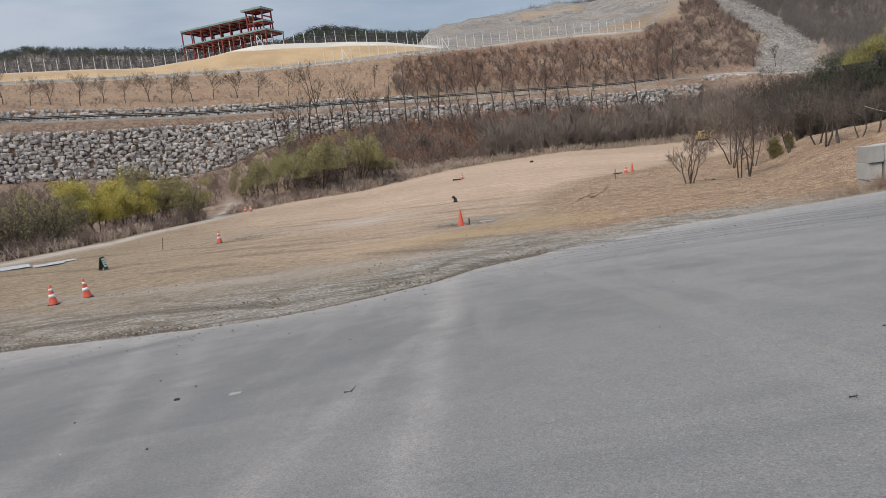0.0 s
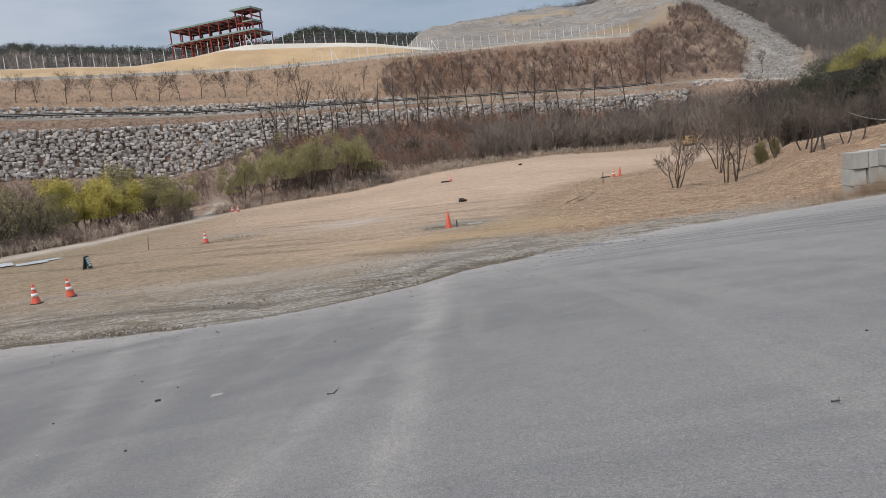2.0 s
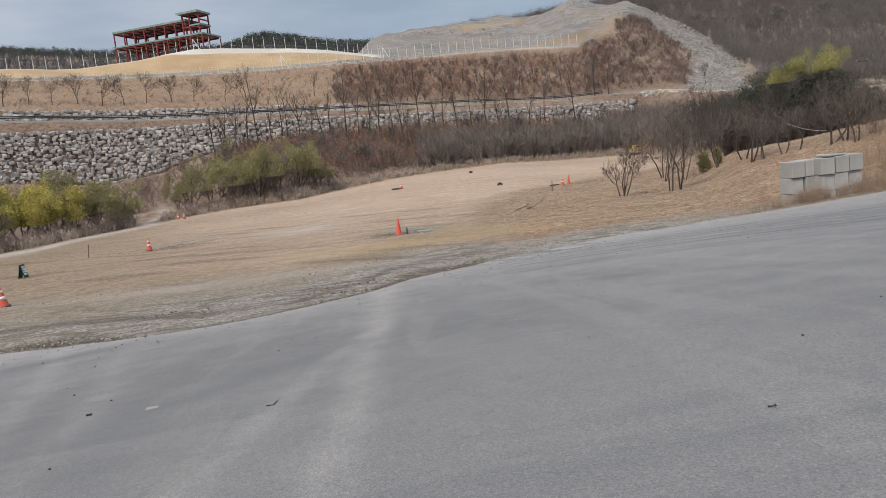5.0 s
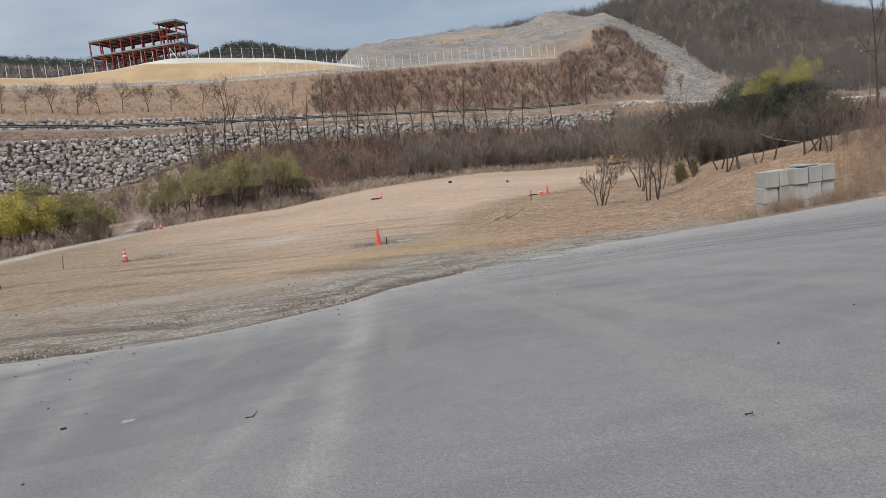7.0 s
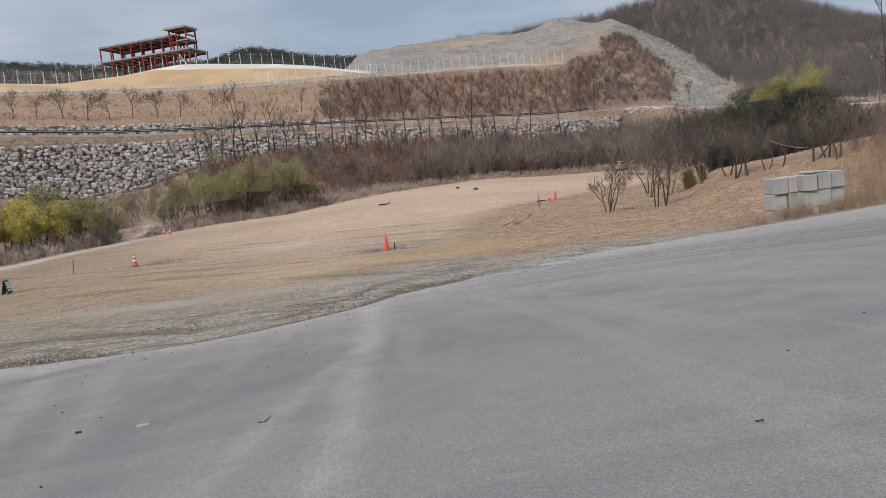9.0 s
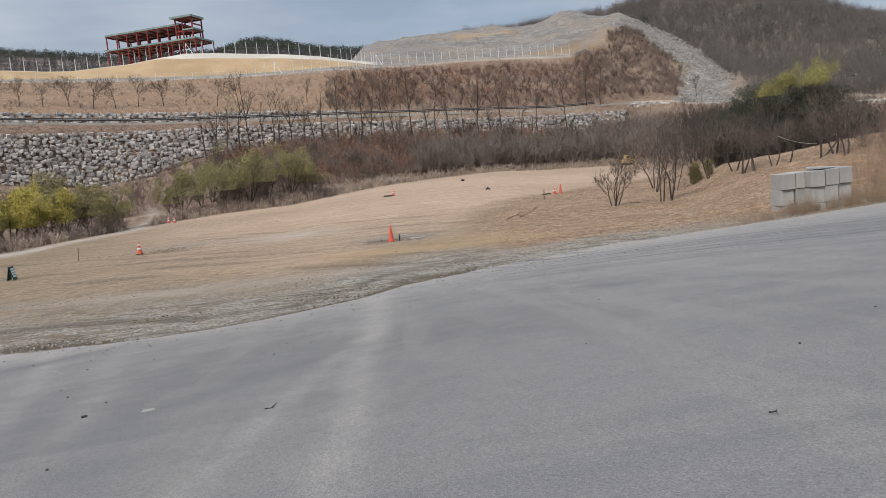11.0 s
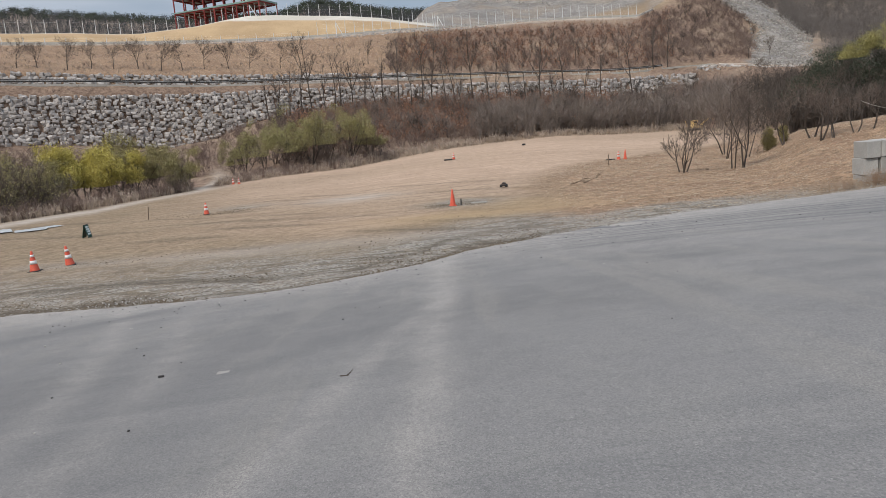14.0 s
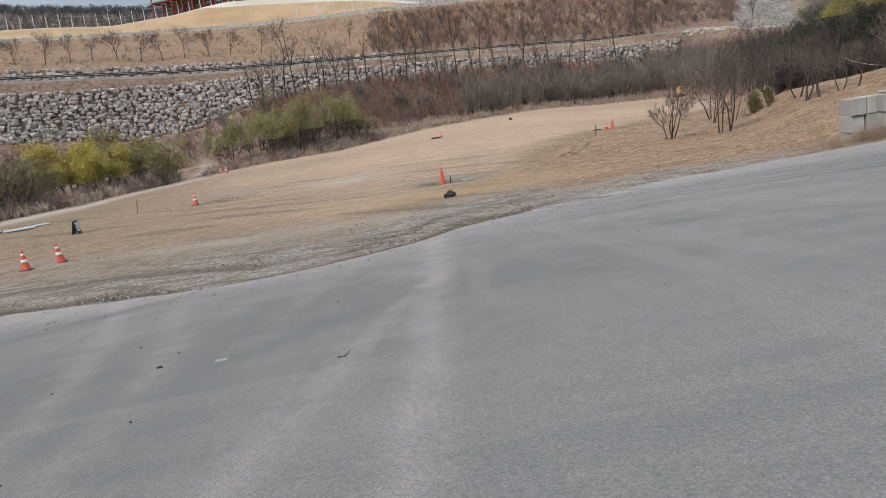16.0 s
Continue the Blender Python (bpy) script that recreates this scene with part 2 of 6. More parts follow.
GROUND, ASPHALT = ground_material(), asphalt_material()
STONE = varied("wall_stone", (0.37, 0.334, 0.302), (0.57, 0.525, 0.478), 0.7, 5, 0.9, bump=0.6, depth=0.06, per_object=0.65)
STONE_REST = varied("wall_stone_rest", (0.37, 0.334, 0.302), (0.57, 0.525, 0.478), 0.7, 5, 0.9, bump=0.6, depth=0.06, island=0.65)
SPOIL_ROCK = varied("spoil_rock", (0.31, 0.285, 0.255), (0.45, 0.42, 0.38), 0.7, 5, 0.9, bump=0.5, depth=0.05, island=0.6)
CLOD = varied("dark_clod", (0.17, 0.118, 0.078), (0.28, 0.2, 0.136), 0.6, 6, 0.95, bump=0, island=0.5)
DARK_EARTH = varied("dark_earth", (0.10, 0.084, 0.071), (0.17, 0.145, 0.122), 0.6, 5, 0.95, bump=0.4, depth=0.05)
TURF = varied("crumbled_turf", (0.09, 0.068, 0.044), (0.17, 0.13, 0.085), 0.6, 6, 0.95, bump=0, island=0.5)
BLOCK = varied("block_concrete", (0.36, 0.345, 0.315), (0.46, 0.44, 0.405), 1.2, 18, 0.9, bump=0.25, per_object=0.55)
BARK = varied("grey_bark", (0.06, 0.048, 0.04), (0.115, 0.093, 0.076), 2.0, 14, 0.95, bump=0.4)
TWIG = varied("bare_twig", (0.13, 0.10, 0.082), (0.22, 0.175, 0.14), 1.0, 6, 0.95, bump=0, island=0.5)
BRUSH = varied("brown_brush", (0.19, 0.132, 0.108), (0.32, 0.238, 0.195), 0.12, 1.5, 0.95, bump=0, island=0.6)
GREY_BRUSH = varied("grey_brush", (0.185, 0.146, 0.122), (0.30, 0.248, 0.208), 0.15, 1.5, 0.95, bump=0, island=0.6)
STRAW = varied("dry_straw", (0.46, 0.365, 0.265), (0.61, 0.50, 0.375), 0.4, 3, 0.95, bump=0, island=0.5)
REED = varied("dull_reed", (0.30, 0.2, 0.135), (0.45, 0.325, 0.22), 0.4, 3, 0.95, bump=0, island=0.5)
REED_PALE = varied("grey_straw", (0.42, 0.335, 0.26), (0.56, 0.455, 0.36), 0.3, 2, 0.95, bump=0, island=0.6)
DRY_LEAF = varied("dry_oak_leaf", (0.27, 0.125, 0.07), (0.38, 0.2, 0.12), 0.2, 2, 0.9, bump=0, island=0.5)
WILLOW_TALL = varied("tall_willow_leaf", (0.34, 0.305, 0.105), (0.47, 0.42, 0.15), 0.3, 2, 0.8, bump=0, island=0.45)
WILLOW = varied("willow_leaf", (0.30, 0.26, 0.115), (0.42, 0.365, 0.16), 0.3, 2, 0.8, bump=0, island=0.45)
WILLOW_YELLOW = varied("yellow_willow_leaf", (0.50, 0.42, 0.10), (0.66, 0.56, 0.15), 0.3, 2, 0.8, bump=0, island=0.45)
WILLOW_GREEN = varied("green_willow_leaf", (0.30, 0.27, 0.115), (0.42, 0.375, 0.165), 0.3, 2, 0.8, bump=0, island=0.45)
OLIVE_NEEDLE = varied("olive_needle", (0.19, 0.16, 0.065), (0.30, 0.25, 0.11), 0.3, 2, 0.85, bump=0, island=0.4)
# distance haze is put into this colour: greyer and bluer than bark
HAZY_WOODS = varied("hazy_woods", (0.06, 0.063, 0.064), (0.095, 0.096, 0.096), 0.05, 0.6, 0.95, bump=0, island=0.4)
HILL_WOODS = varied("hill_woods_bark", (0.142, 0.123, 0.11), (0.22, 0.19, 0.169), 0.06, 0.8, 0.95, bump=0, island=0.5)
PINE = varied("pine_needle", (0.045, 0.058, 0.036), (0.085, 0.098, 0.06), 0.3, 2, 0.85, bump=0, island=0.4)
CONE_ORANGE = varied("cone_orange", (0.58, 0.095, 0.055), (0.68, 0.13, 0.075), 3, 30, 0.55, bump=0.1)
CONE_WHITE = varied("cone_white", (0.66, 0.65, 0.62), (0.8, 0.79, 0.76), 3, 30, 0.5, bump=0.1)
RUBBER = varied("black_rubber", (0.018, 0.018, 0.02), (0.035, 0.034, 0.033), 5, 40, 0.8, bump=0.2)
STEEL_RED = varied("red_primer_steel", (0.20, 0.032, 0.028), (0.27, 0.05, 0.042), 0.5, 4, 0.6, bump=0.1)
GREEN_EDGE = varied("green_deck_edge", (0.17, 0.26, 0.23), (0.25, 0.34, 0.30), 0.6, 4, 0.6, bump=0.1)
DECK = varied("grey_deck", (0.28, 0.28, 0.27), (0.36, 0.36, 0.345), 0.6, 4, 0.8, bump=0.1)
GALVANISED = varied("galvanised_post", (0.62, 0.62, 0.61), (0.78, 0.78, 0.76), 0.8, 6, 0.5, metal=0.0, bump=0.1)
RAIL_DARK = varied("dark_guard_beam", (0.035, 0.033, 0.032), (0.06, 0.055, 0.05), 0.8, 6, 0.7, bump=0.1)
RAIL_POST = varied("grey_guard_post", (0.44, 0.43, 0.41), (0.56, 0.55, 0.52), 0.8, 6, 0.7, bump=0.1)
KERB = varied("pale_concrete", (0.40, 0.37, 0.32), (0.5, 0.47, 0.415), 0.3, 4, 0.9, bump=0.2)
KERB_PALE = varied("path_concrete", (0.52, 0.48, 0.42), (0.62, 0.58, 0.52), 0.3, 4, 0.9, bump=0.2, per_object=0.25)
WOOD = varied("weathered_wood", (0.14, 0.10, 0.07), (0.24, 0.18, 0.13), 2, 20, 0.9, bump=0.3)
YELLOW = varied("yellow_machine_paint", (0.50, 0.33, 0.12), (0.6, 0.42, 0.18), 1, 9, 0.5, bump=0.1)
DARK_METAL = varied("dark_metal", (0.03, 0.03, 0.032), (0.06, 0.058, 0.055), 2, 12, 0.5, metal=0.5, bump=0.1)
SHEET = varied("pale_sheet", (0.32, 0.325, 0.32), (0.43, 0.435, 0.42), 0.6, 5, 0.5, bump=0.1)
SIGN_GREEN = varied("dark_green_board", (0.012, 0.05, 0.04), (0.02, 0.075, 0.06), 3, 20, 0.5, bump=0.05)
CHALK = varied("pale_print", (0.55, 0.62, 0.6), (0.68, 0.74, 0.72), 3, 20, 0.6, bump=0)


# ---- mesh helpers ----
def mesh_of(name, verts, faces, material, smooth=False):
    """A mesh from arrays of points and of faces with equal corner counts, or lists of such arrays."""
    me = bpy.data.meshes.new(name)
    if isinstance(verts, list):
        offset, fs = 0, []
        for v, f in zip(verts, faces):
            fs.append(np.asarray(f) + offset)
            offset += len(v)
        verts, faces = np.concatenate(verts), fs
    else:
        faces = [np.asarray(faces)]
    me.vertices.add(len(verts))
    me.vertices.foreach_set("co", np.asarray(verts, dtype=np.float32).ravel())
    sizes = np.concatenate([np.full(len(f), f.shape[1]) for f in faces])
    flat = np.concatenate([f.ravel() for f in faces])
    me.loops.add(len(flat))
    me.loops.foreach_set("vertex_index", flat.astype(np.int32))
    me.polygons.add(len(sizes))
    me.polygons.foreach_set("loop_start", np.concatenate(([0], np.cumsum(sizes)[:-1])).astype(np.int32))
    me.polygons.foreach_set("loop_total", sizes.astype(np.int32))
    me.polygons.foreach_set("use_smooth", np.full(len(sizes), smooth))
    me.materials.append(material)
    me.update(calc_edges=True)
    me.validate()
    return me


def child(name, me, parent, label="", at=None):
    ob = new(name, me)
    ob.parent = parent
    if at is not None:
        ob.matrix_basis = at
    return tagged(ob, label)


def part(name, bm, material, parent, label="", at=None, smooth=False):
    """Links a bmesh as one mesh object under a thing or a part."""
    me = bpy.data.meshes.new(name)
    bm.to_mesh(me)
    bm.free()
    me.materials.append(material)
    if smooth:
        for p in me.polygons:
            p.use_smooth = True
    return child(name, me, parent, label, at)


def box(w, d, h, at=(0, 0, 0), bevel=0.0, bm=None, turn=None):
    """A box standing on at, bevelled, added to bm."""
    bm = bm or bmesh.new()
    made = bmesh.ops.create_cube(bm, size=1)["verts"]
    m = Matrix.Translation(at) @ (turn or Matrix()) @ Matrix.Translation((0, 0, h / 2)) @ Matrix.Diagonal((w, d, h, 1))
    bmesh.ops.transform(bm, matrix=m, verts=made)
    if bevel:
        edges = list({e for v in made for e in v.link_edges})
        bmesh.ops.bevel(bm, geom=edges, offset=bevel, segments=1, affect='EDGES')
    return bm


def rod(p, q, r0, r1, sides=6, bm=None):
    bm = bm or bmesh.new()
    p, q = Vector(p), Vector(q)
    m = Matrix.Translation((p + q) / 2) @ (q - p).to_track_quat('Z', 'Y').to_matrix().to_4x4()
    bmesh.ops.create_cone(bm, cap_ends=True, segments=sides, radius1=r0, radius2=r1, depth=(q - p).length, matrix=m)
    return bm


def turned(profile, sides=16, bm=None):
    """A solid of revolution from (radius, height) pairs."""
    bm = bm or bmesh.new()
    rings = [[bm.verts.new((r * math.cos(2 * math.pi * i / sides), r * math.sin(2 * math.pi * i / sides), z)) for i in range(sides)] for r, z in profile]
    for a, b in zip(rings, rings[1:]):
        for i in range(sides):
            bm.faces.new((a[i], a[(i + 1) % sides], b[(i + 1) % sides], b[i]))
    bm.faces.new(rings[0][::-1])
    bm.faces.new(rings[-1])
    return bm


def thing(name, m, label, category, group="", kind=""):
    ob = new(name)
    ob.matrix_world = m
    ob.empty_display_size = 0.2
    return tagged(ob, label, category, group, kind)


# ---- the lie of the land: lines that cross the valley, by bearing in degrees, range and height ----
def line(*knots):
    b, r, z = zip(*knots)
    return np.array(b), np.array(r), np.array(z)


FIELD_END = line((-60, 48, 0), (-32, 57, 0), (-25, 63, 0), (-17, 80, 0), (-11.7, 94, 0), (-6.5, 103, 0.0), (-3, 112, 0.5), (0.6, 121, 1.05), (5, 130, 1.35),
                 (9.4, 136, 1.5), (13.5, 141, 0.9), (19, 145, 0.5), (22, 110, 0.3), (24.5, 72, 0.9), (26.2, 60, 1.6), (29.6, 56, 2.1), (34, 50, 2.85), (37, 46, 3.2), (60, 40, 5))
GULLY = line((-60, 75, -2), (-32, 80, -1.5), (-20, 95, -0.5), (-17, 100, 0.5), (-12, 108, 1.2), (-6.5, 112, 2), (0, 128, 2.6), (9.4, 142, 2.8), (19, 152, 1.6), (24, 100, 0.5), (30, 85, 0), (60, 80, 0))
WALL_FOOT = line((-60, 140, 8.5), (-31, 145, 7.8), (-26, 145, 7), (-19, 146, 5.0), (-16, 147, 6.7), (-13, 149, 9.1), (-9.4, 151, 9.9), (-3, 155, 10.5), (1, 158, 10.6), (5.4, 162, 10.1), (10, 166, 9.4), (15, 172, 8.1), (20, 190, 10.2), (26, 185, 9), (40, 170, 5), (60, 170, 5))
WALL_TOP = line((-60, 143, 16.5), (-30, 148, 16.2), (-24.2, 148, 15.5), (-17.3, 150, 14.95), (-9.6, 153, 14.85), (-1.25, 158.5, 14.4), (7.4, 166, 13.4), (13.9, 173, 12.5), (18, 186, 12.9), (21, 196, 13.2), (26, 196, 11.8), (33, 193, 9.2), (40, 180, 8), (60, 180, 8))
RAMP = line((-60, 147, 18.5), (-30, 151, 18.3), (-24, 151, 17.6), (-17.2, 153, 16.65), (-9.5, 156, 16.15), (-1.2, 160.5, 15.6), (7.4, 169, 14.9), (13.9, 178, 14.1), (16, 184, 14.3), (18, 190, 14.8), (20, 196.5, 15), (21.2, 200, 15.2), (24.1, 200, 13.6), (26, 200, 13), (30, 200, 11.4), (33.3, 197, 10.1), (37.2, 193, 8.8), (60, 190, 8.6))
RAMP_BACK = line((-60, 150, 18.5), (-30, 154, 18.3), (-24, 154, 17.6), (-17.2, 156, 16.65), (-9.5, 159, 16.15), (-1.2, 163.5, 15.6), (7.4, 172, 14.9), (13.9, 181, 14.15), (18, 194, 14.9), (20, 202, 15.2), (21.2, 206, 15.4), (24.1, 206, 13.8), (26, 206, 13.15), (30, 206, 11.6), (33.3, 203, 10.3), (37.2, 199, 9), (60, 196, 8.8))
ROW_TOP = line((-60, 151, 21), (-30, 155.5, 21.0), (-19.5, 157, 19.4), (-9.5, 161, 18.4), (-2, 165, 17.4), (7.4, 173, 15.2), (13.9, 182, 14.4), (18, 195, 15.2), (21.2, 207, 15.7), (26, 207, 13.4), (30, 207, 11.9), (40, 198, 9.2), (60, 198, 9))
PATH_FRONT = line((-60, 189, 30.8), (-30, 190, 30.7), (-23.7, 190, 30.35), (-16, 190, 29.95), (-11.1, 190.5, 29.8), (-5.8, 192.5, 30.05), (-2.5, 195, 30.6), (0.9, 200, 31), (3.5, 205, 31.45), (7.8, 213.5, 32.5), (12.1, 223, 32.95), (15.7, 232.5, 32.9), (17.5, 246, 37), (18.5, 255, 41), (20.5, 252, 37), (22.4, 246, 29), (23.5, 240, 23), (26, 230, 17), (40, 220, 12), (60, 220, 12))
PATH_REAR = line((-60, 194, 31), (-30, 195, 30.9), (-23.7, 195, 30.55), (-11.1, 195.5, 30), (-2.5, 200, 30.8), (0.9, 205, 31.2), (7.8, 218.5, 32.7), (15.7, 237.5, 33.1), (18.5, 262, 43), (20.5, 260, 40), (22.4, 252, 32), (26, 240, 21), (40, 230, 14), (60, 230, 14))
BERM = line((-60, 214, 37.3), (-24.6, 215, 36.8), (-22, 215, 36.3), (-20.4, 215, 36.25), (-19.2, 215, 36.75), (-16.6, 215, 37.65), (-14.4, 215, 39.1), (-12.8, 215, 39.9), (-10.9, 215, 39.75), (-5.7, 217, 38.7), (-3.2, 218, 37.7), (-0.7, 220, 36.1), (0.9, 222, 34.95), (6, 232, 35), (12, 250, 37.5), (16, 258, 41), (18.5, 272, 47), (20.5, 272, 44), (22.4, 268, 36.5), (26, 262, 26), (40, 260, 18), (60, 260, 18))
PLATEAU = line((-60, 280, 37), (-22, 280, 37.5), (-17, 280, 40.4), (-8, 280, 40.4), (-1.7, 285, 42), (-0.7, 287, 47), (0.25, 288.5, 51), (1.15, 290, 53.2), (2.4, 291, 54), (3.7, 292, 54.3), (5.5, 293, 54.3), (10.2, 295.5, 54.5), (12.3, 297, 54), (13.2, 298.5, 55), (14.5, 300.5, 58.2), (15.1, 301, 59.4), (16, 302, 59.4), (16.6, 302, 58.6), (17.2, 302, 56.6), (18.2, 302, 55.5), (18.8, 302, 56), (19.4, 302, 56), (20, 302, 53.9), (20.6, 302, 52.5), (22.3, 301, 47.1), (23.65, 300, 42.2), (24.9, 297, 36.6), (26, 295, 33), (28, 290, 26), (40, 285, 22), (60, 285, 22))
DIP = line((-60, 360, 40), (-17, 340, 38), (-1, 340, 40), (5, 345, 52), (16, 345, 52), (24, 345, 42), (40, 330, 34), (60, 330, 34))
HILLS = line((-60, 1150, 202), (-29.5, 1150, 204), (-27.8, 1150, 212), (-26, 1150, 207), (-22.6, 1150, 203), (-20, 1150, 199), (-18, 1150, 197), (-11, 1000, 171), (-8.8, 815, 147), (-7.5, 782, 144), (-5.5, 780, 138.5), (-3.9, 780, 132.5), (-2.3, 780, 129), (-0.6, 763, 123), (3, 700, 112), (5.5, 551, 93), (8, 482, 83.5), (10.2, 460, 79.5), (12.3, 460, 80), (14.5, 460, 82), (17, 460, 82.5), (18.7, 460, 84), (20.7, 460, 87), (24.7, 460, 90.5), (28.4, 460, 86.5), (32, 460, 73.5), (34.6, 460, 63), (37.4, 460, 55), (60, 460, 50))
BEYOND = line((-60, 1700, 50), (0, 1500, 50), (10, 900, 50), (60, 900, 50))
LINES = [FIELD_END, GULLY, WALL_FOOT, WALL_TOP, RAMP, RAMP_BACK, ROW_TOP, PATH_FRONT, PATH_REAR, BERM, PLATEAU, DIP, HILLS, BEYOND]
STEPS = [10, 12, 5, 3, 3, 3, 16, 4, 22, 26, 14, 16, 6]


def on_line(k, b):
    b = np.clip(b, -60, 60)
    return np.interp(b, k[0], k[1]), np.interp(b, k[0], k[2])


def bearing_point(b, r):
    a = np.radians(b)
    return r * np.sin(a), r * np.cos(a)


EDGE_X = np.array([-60, -30, -20, -11.3, -9.2, -7.9, -7.1, -6.4, -5.5, -4.7, -4.0, -3.4, -2.8, -2.2, -1.6, -0.8, 0.0, 0.45, 1.57, 2.5, 4.6, 7.9, 12.5, 16.5, 20.9, 30, 60])
EDGE_Y = np.array([10, 15, 16.6, 17.37, 17.4, 17.4, 17.1, 16.6, 16.1, 15.85, 15.85, 16.1, 16.35, 16.95, 17.55, 18.45, 20.2, 21.3, 22.1, 22.7, 24.0, 25.75, 27.2, 27.6, 28.0, 29.5, 33])


def edge_y(x):
    return np.interp(x, EDGE_X, EDGE_Y)


def road_z(x, y):
    """The asphalt falls to the field."""
    slope = 0.1 - 0.105 * (np.maximum(y, -6.0) - (20.3 + 0.478 * np.clip(x, -14, 30))) + 0.012 * np.sin(x * 0.33) * np.cos(y * 0.21)
    return np.maximum(slope, 0.02)


def field_z(b, r):
    r1, z1 = on_line(FIELD_END, b)
    s = np.clip((r - 24) / (r1 - 24), 0, 1)
    return z1 * s * s * (3 - 2 * s) * np.where(r < 24, 0, 1)


def land_z(x, y):
    """The ground's height at any place."""
    x, y = np.asarray(x, dtype=float), np.asarray(y, dtype=float)
    b, r = np.degrees(np.arctan2(x, y)), np.hypot(x, y)
    lr, lz = zip(*[on_line(k, b) for k in LINES])
    z = field_z(b, r)
    for r0, z0, r1, z1 in zip(lr, lz, lr[1:], lz[1:]):
        s = np.clip((r - r0) / np.maximum(r1 - r0, 0.01), 0, 1)
        z = np.where(r > r0, z0 + (z1 - z0) * s, z)
    away = y - edge_y(x)
    ze = road_z(x, np.minimum(y, edge_y(x)))
    near = np.where(away < 0, ze - 0.07, z + (ze - 0.03 - z) * np.exp(-np.maximum(away, 0) / 2.5))
    return np.where(r < lr[0], near, z)


def wavy(x, y, s, seed=0):
    """Cheap smooth noise, about -1 to 1."""
    k = seed * 1.7
    return (np.sin(x * s + 1.3 * np.sin(y * s * 0.7 + k)) + np.sin(y * s * 1.3 + 1.7 * np.sin(x * s * 0.6 + 2 + k)) + np.sin((x + y) * s * 0.45 + k)) / 3


def ease(v, a, b):
    s = np.clip((v - a) / (b - a), 0, 1)
    return s * s * (3 - 2 * s)


def rubble_edge(z):
    """The bearing, by height, past which the mound's face is loose rubble."""
    return 20.7 + 2.5 * ease(-np.asarray(z), -42, -27)


def overgrown(b, z, wob=0.0):
    """How far brush covers the mound's face."""
    crown = 1 - ease(np.asarray(z) + 1.5 * wob, 42, 45.5)
    left = np.maximum(ease(b - 18.4 - 0.6 * wob, -0.5, 0.8), (1 - ease(np.asarray(z), 33, 35)) * ease(b, 15.5, 16.5))
    return crown * left * (1 - ease(b - rubble_edge(z) - 0.5 * wob, -0.4, 0.4))


